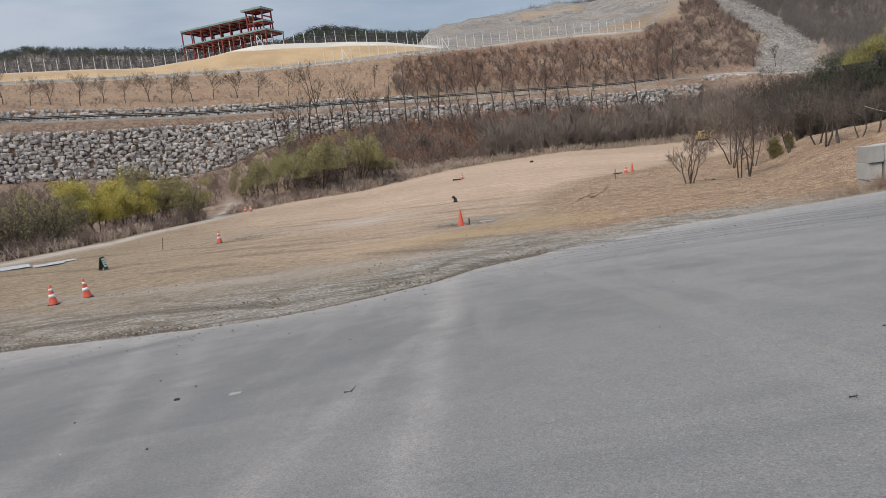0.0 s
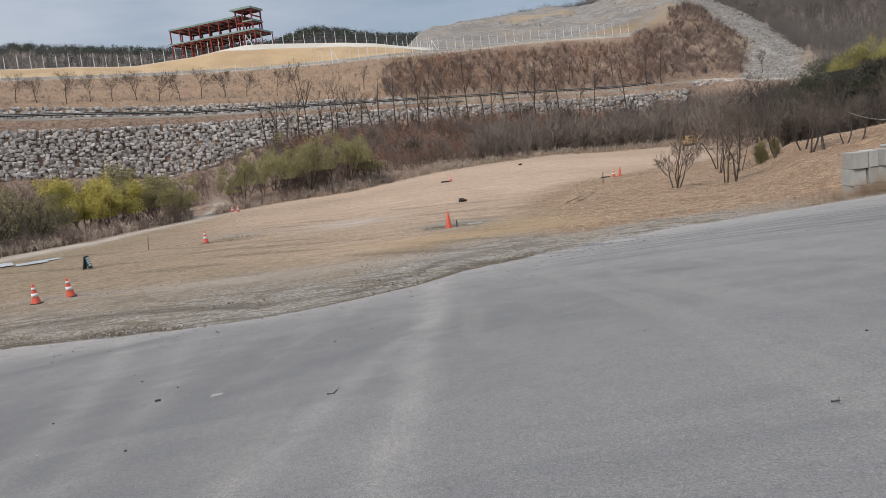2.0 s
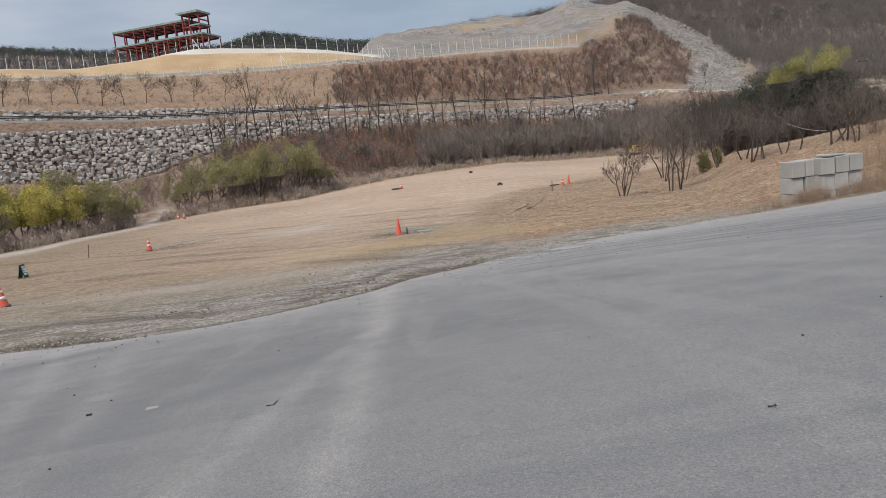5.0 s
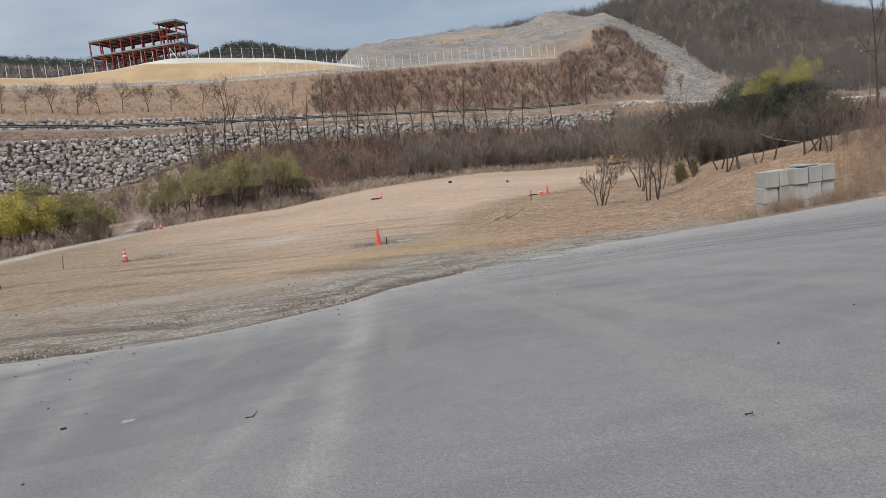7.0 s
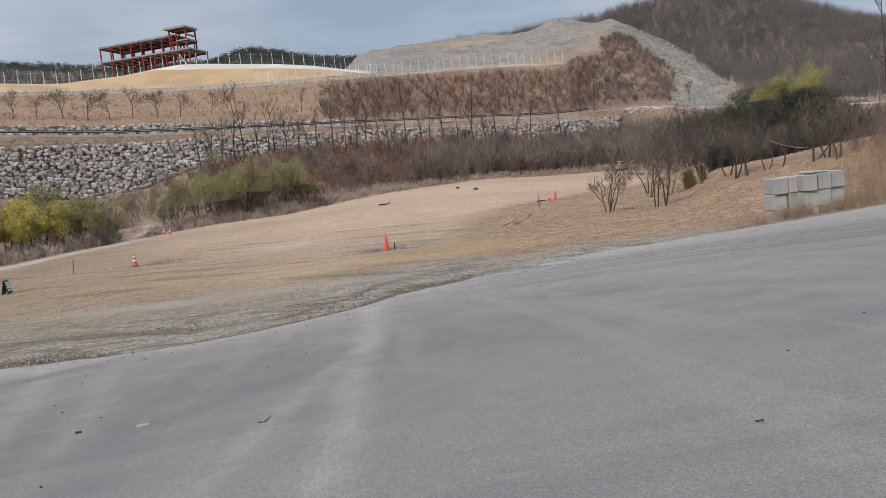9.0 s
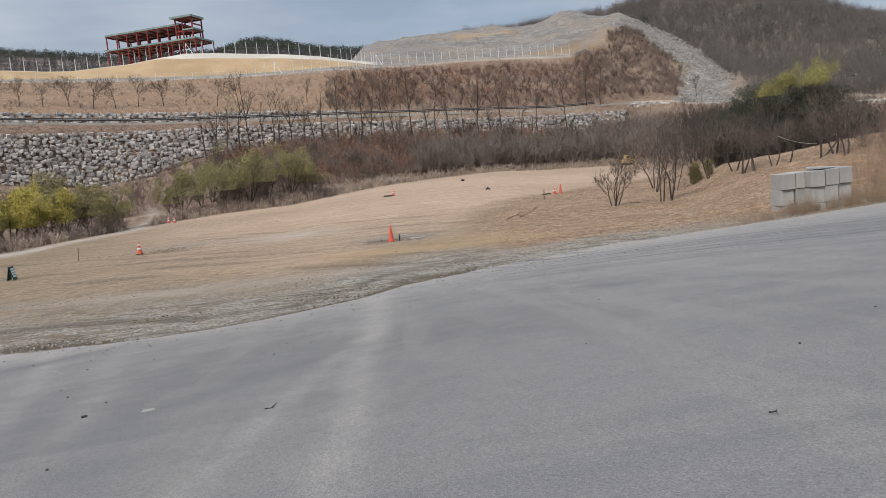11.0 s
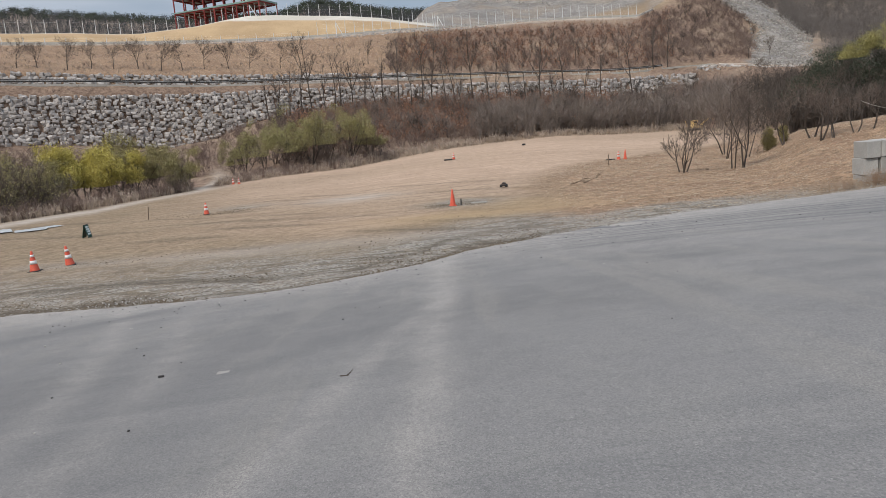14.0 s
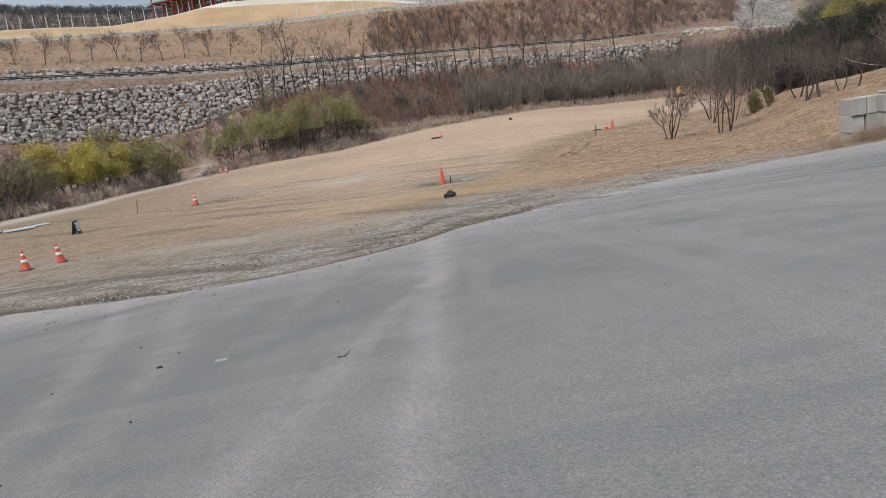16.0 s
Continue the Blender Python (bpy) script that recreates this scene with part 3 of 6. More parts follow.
def make_ground():
    fine = np.arange(-46, 46.01, 0.3)
    coarse = np.arange(50, 310.1, 5)
    bs = np.concatenate((fine, coarse))
    nb = len(bs)
    signed = np.where(bs > 180, bs - 360, bs)
    lr = [on_line(k, signed)[0] for k in LINES]
    rows = [np.full(nb, v) for v in (0.5, 3, 6, 9, 12)]
    start = np.full(nb, 12.0)
    for i in range(1, 151):
        s = i / 150
        rows.append(start + (lr[0] - start) * (0.35 * s + 0.65 * s * s))
    for k, n in enumerate(STEPS):
        for i in range(1, n + 1):
            rows.append(lr[k] + (lr[k + 1] - lr[k]) * i / n)
    rows.append(np.full(nb, 3500.0))
    R = np.array(rows)
    B = np.broadcast_to(signed, R.shape)
    X, Y = bearing_point(B, R)
    Z0 = land_z(X, Y)
    rough = ease(R - lr[0], 0, 6) * (1 - ease(R, 150, 152) * (1 - ease(R, 156, 160))) * (1 - ease(R, 700, 1200))
    rough = rough * (1 - ease(R - lr[6], 20, 30) * (1 - ease(R - lr[9], 2, 10)) * (1 - ease(B, 15, 17)))
    Z = Z0 + rough * (0.35 * wavy(X, Y, 0.5) + 0.25 * wavy(X, Y, 1.3, 2))
    far = ease(R - lr[9], 3, 30) * (1 - ease(R, 500, 600)) * ease(B, 0, 3)
    Z = Z + far * (1.0 * wavy(X, Y, 0.14, 3) + 0.6 * wavy(X, Y, 0.4, 4))
    away = Y - edge_y(X)
    in_field = (R < lr[0]) & (away > 0.3)
    Z = Z + np.where(in_field, 0.035 * wavy(X, Y, 1.1, 5) + 0.02 * wavy(X, Y, 3.1, 6) + 0.075 * wavy(0.35 * (0.94 * X - 0.34 * Y), 1.7 * (0.94 * Y + 0.34 * X) * 0.6, 1.6, 4) * (1 - ease(away, 4, 9)) * ease(away, 0.3, 0.9) * (1 - ease(X, 1, 5)), 0)
    Z[-1] = 20
    # zones
    wob = wavy(X, Y, 0.35, 7) + 0.6 * wavy(X, Y, 1.3, 8)
    inside = 1 - ease(R - lr[0], -1.0, 1.5)
    gravel = inside * (1 - ease(away + 1.5 * wob, 3.6 - 1.9 * ease(X, 1, 9), 10.5 - 7.7 * ease(X, 1, 9))) * (1 - 0.7 * ease(X, 9, 16)) * (1 - 0.2 * (1 - ease(X, -9, -4)))
    grass = inside * ease(X - 4 - 0.23 * (Y - 34) + 1.2 * wob, -2, 3.5) * ease(away, 0.8, 2.5) * (1 - ease(Y - (62 + 0.9 * (X - 15)) + wob, -3, 3) * (1 - ease(B, 21, 24)))
    patch = np.exp(-(((X - 0.9) / 1.8) ** 2 + ((Y - 36.2) / 1.6) ** 2))
    mid_patch = np.exp(-(((X + 12.3) / 2.2) ** 2 + ((Y - 46.0) / 2.0) ** 2))
    two = 0.55 * np.exp(-(((X + 13.2) / 2.6) ** 2 + ((Y - 25.6) / 0.9) ** 2))
    grey_patch = inside * (0.6 * np.exp(-(((X + 5.4) / 2.8) ** 2 + ((Y - 45.5) / 2.6) ** 2)) + 0.7 * np.exp(-((lr[0] - R - 3.0) / 2.6) ** 2) * (1 - ease(B, -18, -14)) + 0.4 * np.exp(-(((X + 5) / 7) ** 2 + ((Y - 25.5) / 1.3) ** 2)))
    lane = inside * ease(away + wob, 9, 15) * (0.8 + 0.35 * wavy(X, Y, 0.12, 9)) * ease(X + 0.35 * Y, -6, 8)
    dust = np.clip(lane - grass, 0, 1)
    band = [ease(R - a, -0.5, 0.5) for a in lr]
    litter = ease(R - lr[0], -0.5, 2.5) * (1 - band[4])
    trail = np.exp(-((B + 17.0 - 0.045 * (R - 84) + 0.5 * np.sin(R * 0.25)) / 0.75) ** 2) * (1 - ease(R, 96, 112))
    litter = litter * (1 - 0.9 * trail)
    grey_patch = np.maximum(grey_patch, 0.8 * trail * ease(R - lr[0], -2, 0))
    litter = np.maximum(litter, band[6] * (1 - band[7]) * (0.2 + 0.8 * ease(B + 4 * wob, -3, 4)) )
    wooded = band[5] * ease(B + 1.2 * wob, 25.2, 27.8)
    litter = np.maximum(litter, np.maximum(band[11], wooded) * 0.85)
    mound_face = band[6] * (1 - band[10]) * overgrown(B, Z, wob)
    litter = np.maximum(litter, mound_face * 0.9)
    straw2 = np.maximum(band[4] * (1 - band[7]) * (1 - ease(B, -5, 2)), np.maximum(band[3] * (1 - band[4]), band[6] * (1 - band[7]) * ease(B, 0, 4) * 0.5))
    grass = np.maximum(grass, straw2)
    sand = band[8] * (1 - band[9]) * (1 - ease(B, -2, 1)) * (1 - band[10])
    bare = ease(B, 16, 17) * band[8] * (1 - mound_face) * (1 - ease(B, 20.5, 21.5)) * ease(Z, 33, 35) * (1 - ease(Z, 42, 46))
    spoil = (ease(R - lr[9], -8, 2) * ease(B, -3, 0) + band[5] * ease(B - (rubble_edge(Z) + 0.5 * wob), -0.2, 0.5)) * (1 - ease(B, 26, 28)) * (1 - band[11]) * (1 - mound_face) * (1 - 0.35 * bare)
    spoil = np.maximum(spoil, np.maximum(band[11], wooded) * 0.4)
    spoil = np.maximum(spoil, 0.7 * bare)
    bench = ease(R - (lr[9] + 0.72 * (lr[10] - lr[9])), -2, 2) * (1 - ease(R - (lr[9] + 0.86 * (lr[10] - lr[9])), -2, 2)) * ease(B, 6.5, 7.5) * (1 - ease(B, 11, 12.5)) * 0.6
    sand = np.maximum(sand, bench)
    spoil = spoil * (1 - bench)
    litter = np.maximum(litter, 0.55 * bare)
    concrete = np.maximum(band[7] * (1 - band[8]) * (1 - ease(B, 15.5, 16)), ease(R - lr[9] + 0.6 + 3.4 * ease(B, -15, -12.5), -0.5, 0.5) * (1 - ease(R - lr[9], 3, 6)) * (1 - ease(B, 0, 1.5)))
    concrete = np.maximum(concrete, band[4] * (1 - band[5]) * ease(B, 18, 21) * 0.7)
    verts = np.stack((X, Y, Z), -1).reshape(-1, 3)
    nr = len(rows)
    i, j = np.meshgrid(np.arange(nr - 1), np.arange(nb), indexing="ij")
    a, b2 = i * nb + j, i * nb + (j + 1) % nb
    faces = np.stack((a, b2, b2 + nb, a + nb), -1).reshape(-1, 4)[:, ::-1]
    me = mesh_of("ground", [verts, ], [faces], GROUND, True)
    patch = np.clip(patch * 1.3, 0, 1)
    gravel = np.maximum(gravel, np.maximum(patch * 0.85, np.maximum(0.6 * mid_patch, two) * inside))
    wave = away * 2.5 + 1.1 * wavy(X, Y, 0.5, 11) + 0.6 * wavy(X, Y, 1.7, 12)
    ridges = ease(np.sin(wave) + 0.8 * wavy(X * 0.5, Y * 0.5, 1.0, 13), 0.0, 0.9) * (1 - ease(away, 2.6, 6.0)) * (1 - ease(X, 2, 5))
    lip = np.exp(-((away - 0.3) / 0.22) ** 2) * (0.6 + 0.5 * wavy(X, Y, 1.1, 14)) * (1 - ease(X, 1, 4))
    sweep = (0.34 * X + 0.94 * Y) * 2.3 + 1.6 * wavy(X, Y, 0.22, 15) + 0.7 * wavy(X, Y, 0.9, 16)
    ruts = ease(np.sin(sweep) + 0.9 * wavy(X * 0.6, Y, 0.8, 17), 0.75, 1.35) * ease(away, 3, 6) * (1 - ease(R, 45, 62)) * (1 - ease(X, 2, 6))
    ridges = inside * ease(away, 0.0, 0.25) * np.clip(0.85 * ridges + lip + 0.6 * ruts, 0, 0.95)
    sand = np.maximum(sand, inside * (0.6 * np.exp(-((X - 1.5) / 5.5) ** 2 - ((Y - 31.2) / 1.7) ** 2) + 0.4 * np.exp(-((X - 4.2) / 2) ** 2 - ((Y - 34) / 2.2) ** 2)) * ease(away, 4, 7))
    c1 = np.clip(np.stack((gravel, grass, dust * (1 - patch), sand), -1), 0, 1)
    c2 = np.clip(np.stack((litter, spoil, concrete, grey_patch), -1), 0, 1)
    c3 = np.stack((ridges, ridges * 0, ridges * 0, ridges * 0 + 1), -1)
    for name, c in (("zone_one", c1), ("zone_two", c2), ("zone_three", c3)):
        layer = me.color_attributes.new(name, 'FLOAT_COLOR', 'POINT')
        layer.data.foreach_set("color", c.astype(np.float32).ravel())
    return tagged(new("ground", me), "tan dirt field with gravel verge, straw and brown slopes", "ground", kind="structure")


def make_road():
    xs = np.concatenate((np.arange(-58, -16, 2.0), np.arange(-16, 26, 0.14), np.arange(26, 58, 2.0)))
    s = np.linspace(0, 1, 420)
    s = 1 - (1 - s) ** 2.2
    X = np.broadcast_to(xs, (len(s), len(xs)))
    ragged = 0.10 * wavy(xs, xs * 0, 2.3) + 0.06 * wavy(xs, xs * 0, 7.1, 3) + 0.04 * wavy(xs, xs * 0, 19.0, 5)
    top = edge_y(xs) + ragged
    Y = -40 + (top + 40) * s[:, None]
    Z = road_z(X, Y)
    trace = np.zeros((len(s), len(xs), 4))
    def track(ys, xs_at, width):
        inside = ease(Y, ys[0] - 1.5, ys[0]) * (1 - ease(Y, ys[-1] - 0.5, ys[-1] + 1.5))
        return np.exp(-((X - np.interp(Y, ys, xs_at) - 0.03 * wavy(X, Y, 4.0, 2)) / width) ** 2) * inside

    t1 = track((1.0, 3.5, 4.2, 5.3, 7.0, 9.8, 16.9, 20.3), (-0.5, -0.44, -0.41, -0.34, -0.40, -0.26, -0.25, -0.2), 0.10 + 0.012 * np.maximum(Y, 0))
    t2 = track((2.5, 4.1, 4.65, 5.8, 7.7, 10.4), (-1.5, -1.26, -1.17, -1.03, -0.8, -0.27), 0.15)
    t3 = track((4.0, 5.3, 5.94, 7.9, 12.3, 15.5), (-3.2, -3.4, -3.52, -4.08, -5.67, -7.0), 0.22)
    t4 = track((4.0, 5.3, 5.94, 7.9, 12.3), (-2.5, -2.7, -2.8, -3.2, -4.6), 0.2)
    rim = np.exp(-(top - Y) / (3.6 + 5.4 * ease(X, -1, 6)))
    trace[..., 0] = np.clip(0.5 * t1 + 0.36 * t2 + 0.5 * t3 + 0.4 * t4 + 0.95 * rim, 0, 1)
    ring = np.hypot(X, Y - 8.0) + 0.25 * wavy(X, Y, 0.6, 1)
    dark = np.zeros_like(ring)
    for radius, width, amount in ((5.6, 0.35, 0.5), (9.7, 0.3, 0.75), (10.5, 0.25, 0.6), (12.4, 0.5, 0.45), (14.2, 0.22, 0.7), (15.0, 0.16, 0.8), (15.6, 0.14, 0.6), (16.5, 0.2, 0.6)):
        dark += 0.6 * amount * np.exp(-((ring - radius) / width) ** 2) * ease(X, 1.5, 4)
    for k in range(16):
        radius = 11.5 + 0.42 * k + 0.17 * math.sin(k * 2.3)
        dark += (0.6 + 0.35 * math.sin(k * 1.7)) * np.exp(-((ring - radius - 0.1 * math.sin(k) * X * 0.1) / 0.09) ** 2) * ease(X, 0.5 + 1.5 * math.sin(k * 3.1) ** 2, 5)
    dark += 0.4 * np.exp(-((ring - 8.6) / 0.6) ** 2) * (1 - ease(X, -6.2, -4.2))
    dark += 0.5 * np.exp(-(((X + 1.8) * 0.8 - (Y - 7.4) * 0.55) / 0.3) ** 2) * np.exp(-(((X + 1.5) * 0.55 + (Y - 7.6) * 0.8) / 1.6) ** 2)
    dark += 0.3 * ease(-X, 0.5, 4) * (1 - ease(Y, 13, 17)) + 0.25 * ease(X, 1.5, 5) * (1 - ease(Y, 5, 9))
    trace[..., 1] = np.clip(dark, 0, 1)
    trace[..., 3] = 1
    nr, nc = X.shape
    verts = np.stack((X, Y, Z), -1).reshape(-1, 3)
    low = np.stack((xs, top + 0.03, land_z(xs, top + 0.1) - 0.08), -1)
    verts = np.concatenate((verts, low))
    i, j = np.meshgrid(np.arange(nr), np.arange(nc - 1), indexing="ij")
    a = i * nc + j
    faces = np.stack((a, a + 1, a + 1 + nc, a + nc), -1).reshape(-1, 4)
    me = mesh_of("road", verts, faces, ASPHALT, True)
    layer = me.color_attributes.new("trace", 'FLOAT_COLOR', 'POINT')
    layer.data.foreach_set("color", np.concatenate((trace.reshape(-1, 4), np.zeros((nc, 4)))).astype(np.float32).ravel())
    return tagged(new("road", me), "dusty grey asphalt apron with tyre traces and ragged edge", "road", kind="structure")


make_ground()
make_road()


# ---- plants: branches as tapered tubes, fine twigs and leaves as blades ----
def grow(rng, p, d, length, radius, level, deepest, out, kids=(4, 6), spread=0.75, lift=0.25, start=0.35, shrink=0.62, bend=0.11):
    """Adds the segments (from, to, radius, radius, level) of one branch and all its side branches to out."""
    pieces = 3 if level < deepest else 2
    p, d = np.array(p, float), np.array(d, float)
    points = [p]
    for i in range(pieces):
        d = d + rng.normal(0, bend, 3) + np.array((0, 0, lift * 0.25))
        d /= np.linalg.norm(d)
        q = points[-1] + d * length / pieces
        out.append((points[-1], q, radius * (1 - 0.75 * i / pieces), radius * (1 - 0.75 * (i + 1) / pieces), level))
        points.append(q)
    if level == deepest:
        return
    for _ in range(rng.integers(kids[0], kids[1] + 1)):
        s = start + (1 - start) * rng.random()
        i = min(int(s * pieces), pieces - 1)
        base = points[i] + (points[i + 1] - points[i]) * (s * pieces - i)
        side = rng.normal(0, 1, 3)
        side -= d * side.dot(d)
        side /= np.linalg.norm(side)
        way = d * (1 - spread * 0.45) + side * spread + np.array((0, 0, lift))
        way /= np.linalg.norm(way)
        grow(rng, base, way, length * shrink * (1.15 - 0.45 * s) * rng.uniform(0.8, 1.2), radius * 0.5 * (1.1 - 0.5 * s), level + 1, deepest, out, kids, spread, lift, 0.2, shrink, bend)


def tubes(segs, sides):
    """Tapered tubes for segments."""
    P, Q = np.array([s[0] for s in segs]), np.array([s[1] for s in segs])
    ra, rb = np.array([s[2] for s in segs]), np.array([s[3] for s in segs])
    d = Q - P
    d /= np.linalg.norm(d, axis=1)[:, None] + 1e-9
    u = np.cross(d, np.where(np.abs(d[:, 2:]) < 0.9, (0.0, 0, 1), (1.0, 0, 0)))
    u /= np.linalg.norm(u, axis=1)[:, None] + 1e-9
    w = np.cross(d, u)
    n = len(P)
    verts = np.zeros((n, 2 * sides, 3))
    for i in range(sides):
        a = 2 * math.pi * i / sides
        o = u * math.cos(a) + w * math.sin(a)
        verts[:, i] = P + o * ra[:, None]
        verts[:, sides + i] = Q + o * rb[:, None]
    f = np.array([(i, (i + 1) % sides, sides + (i + 1) % sides, sides + i) for i in range(sides)])
    faces = (f[None] + (np.arange(n) * 2 * sides)[:, None, None]).reshape(-1, 4)
    return verts.reshape(-1, 3), faces


def blades(rng, base, way, width):
    """Thin triangles from base along way."""
    n = len(base)
    side = np.cross(way, rng.normal(0, 1, (n, 3)))
    side /= np.linalg.norm(side, axis=1)[:, None] + 1e-9
    verts = np.stack((base - side * width[:, None], base + side * width[:, None], base + way), 1)
    return verts.reshape(-1, 3), np.arange(3 * n).reshape(-1, 3)


def leaflets(rng, at, size, droop=0.6):
    """Small four-cornered leaves round the points at."""
    n = len(at)
    d = rng.normal(0, 1, (n, 3)) * (1, 1, 0.6) - (0, 0, droop)
    d /= np.linalg.norm(d, axis=1)[:, None]
    side = np.cross(d, rng.normal(0, 1, (n, 3)))
    side /= np.linalg.norm(side, axis=1)[:, None] + 1e-9
    s = size * rng.uniform(0.6, 1.3, n)[:, None]
    verts = np.stack((at, at + d * s * 0.5 + side * s * 0.24, at + d * s, at + d * s * 0.5 - side * s * 0.24), 1)
    return verts.reshape(-1, 3), np.arange(4 * n).reshape(-1, 4)


def tree_things(name, label, rng, spots, protos, height, radius, deepest, group, stems=1, twig_width=0.012, twigs=3, leaf=None, leaf_material=None,
                leaf_size=0.12, leaves=4, leaf_floor=0.0, leaf_spread=0.0, bark=None, lean=0.1, category="tree", **shape):
    """Builds a few trees of a kind and copies them to the spots (x, y, scale)."""
    made = []
    for k in range(protos):
        segs = []
        for s in range(stems):
            a = rng.uniform(0, 6.28)
            tilt = lean if stems == 1 else (lean + 0.25) * rng.uniform(0.3, 1.5)
            d = np.array((math.cos(a) * tilt, math.sin(a) * tilt, 1.0))
            grow(rng, (0.12 * (stems > 1) * math.cos(a), 0.12 * (stems > 1) * math.sin(a), -0.15), d / np.linalg.norm(d), height * rng.uniform(0.85, 1.1) * (0.62 if stems == 1 else 0.7), radius, 0, deepest, segs, **shape)
        thick = [s for s in segs if s[4] <= 1]
        thin = [s for s in segs if s[4] > 1]
        ends = [s for s in segs if s[4] >= deepest - (1 if leaf else 0)]
        v1, f1 = tubes(thick, 5)
        vs, fs = [], []
        if thin:
            v, f = tubes(thin, 3)
            vs.append(v), fs.append(f)
        base = np.repeat(np.array([s[0] for s in ends]), twigs, 0)
        tip = np.repeat(np.array([s[1] for s in ends]), twigs, 0)
        s = rng.random((len(base), 1))
        way = (tip - base) * rng.uniform(0.7, 1.6, (len(base), 1)) + rng.normal(0, 0.3, base.shape) * np.linalg.norm(tip - base, axis=1)[:, None] + (0, 0, 0.03)
        v, f = blades(rng, base + (tip - base) * s, way, np.full(len(base), twig_width))
        vs.append(v), fs.append(f)
        ob = thing(name, Matrix(), label, category, group)
        child("trunk", mesh_of("trunk", v1, f1, bark or BARK, True), ob)
        child("crown", mesh_of("crown", vs, fs, TWIG), ob, "bare grey-brown twigs")
        if leaf_material:
            at = np.repeat(np.array([s[1] for s in ends]), leaves, 0)
            at = at + rng.normal(0, 1, at.shape) * (leaf_spread or 0.35 * leaf_size * 4)
            at = at[at[:, 2] > leaf_floor * at[:, 2].max()]
            v, f = leaflets(rng, at, leaf_size)
            child("foliage", mesh_of("foliage", v, f, leaf_material), ob, leaf)
        made.append(ob)
    for i, (x, y, k) in enumerate(spots):
        z = float(land_z(x, y))
        m = pose(x, y, z, 0, 0, rng.uniform(0, 360))
        src = made[i % protos]
        if i < protos:
            src.matrix_basis = m
            src.scale = (k, k, k)
        else:
            ob = copy_thing(src, m)
            ob.scale = (k, k, k)


def shrub_proto(rng, n, height, width, thick):
    """A clump of bare shoots: a few stems that fork, as blades."""
    stems = max(4, n // 9)
    a, t = rng.uniform(0, 6.28, stems), rng.uniform(0.05, 0.55, stems)
    way = np.stack((np.cos(a) * t * width, np.sin(a) * t * width, np.ones(stems)), 1) * (height * rng.uniform(0.6, 1.0, stems))[:, None]
    foot = np.stack((np.cos(a), np.sin(a), 0 * a), 1) * (0.25 * width * rng.random(stems))[:, None]
    v1, f1 = blades(rng, foot, way, np.full(stems, thick))
    k = rng.integers(0, stems, n - stems)
    s = rng.uniform(0.2, 0.85, n - stems)[:, None]
    off = rng.normal(0, 1, (n - stems, 3)) * (0.28, 0.28, 0.16) * height * 0.7 + np.array((0, 0, 0.24 * height))
    v2, f2 = blades(rng, foot[k] + way[k] * s, off, np.full(n - stems, thick * 0.6))
    return np.concatenate((v1, v2)), np.concatenate((f1, f2 + len(v1)))


def scatter(name, label, category, rng, protos, spots, material, sink=0.1):
    """One joined growth: copies of a few clumps at spots (x, y, scale)."""
    vs, fs = [], []
    spots = np.array(spots)
    bb, rr = np.degrees(np.arctan2(spots[:, 0], spots[:, 1])), np.hypot(spots[:, 0], spots[:, 1])
    spots = spots[(np.abs(bb + 17.0 - 0.045 * (rr - 84) + 0.5 * np.sin(rr * 0.25)) > 0.8) | (rr > 104) | (rr < 78)]
    z = land_z(spots[:, 0], spots[:, 1]) - sink
    which = rng.integers(0, len(protos), len(spots))
    for k, (pv, pf) in enumerate(protos):
        sel = np.nonzero(which == k)[0]
        if not len(sel):
            continue
        a = rng.uniform(0, 6.28, len(sel))
        c, s, q = np.cos(a), np.sin(a), spots[sel, 2]
        X = (pv[None, :, 0] * c[:, None] - pv[None, :, 1] * s[:, None]) * q[:, None] + spots[sel, 0][:, None]
        Y = (pv[None, :, 0] * s[:, None] + pv[None, :, 1] * c[:, None]) * q[:, None] + spots[sel, 1][:, None]
        Z = pv[None, :, 2] * (q * rng.uniform(0.85, 1.15, len(sel)))[:, None] + z[sel][:, None]
        vs.append(np.stack((X, Y, Z), -1).reshape(-1, 3))
        fs.append((pf[None] + (np.arange(len(sel)) * len(pv))[:, None, None]).reshape(-1, pf.shape[1]))
    return tagged(new(name, mesh_of(name, vs, fs, material)), label, category, kind="stuff")


def between(rng, n, b0, b1, near, far, lo=0.0, hi=1.0, size=(0.7, 1.3)):
    """Spots spread between two of the land's lines."""
    b = rng.uniform(b0, b1, n)
    r0, r1 = on_line(near, b)[0], on_line(far, b)[0]
    x, y = bearing_point(b, r0 + (r1 - r0) * rng.uniform(lo, hi, n))
    return np.stack((x, y, rng.uniform(*size, n)), 1)


# ---- stone walls ----
def stone_meshes(rng, count, material):
    made = []
    for k in range(count):
        bm = bmesh.new()
        bmesh.ops.create_cube(bm, size=1)
        bmesh.ops.subdivide_edges(bm, edges=bm.edges[:], cuts=1, use_grid_fill=True)
        for v in bm.verts:
            u = v.co.normalized()
            v.co = v.co * 0.62 + u * 0.24 + Vector(rng.normal(0, 0.07, 3))
        bmesh.ops.triangulate(bm, faces=bm.faces[:])
        me = bpy.data.meshes.new("stone")
        bm.to_mesh(me)
        bm.free()
        me.materials.append(material)
        made.append(me)
    return made


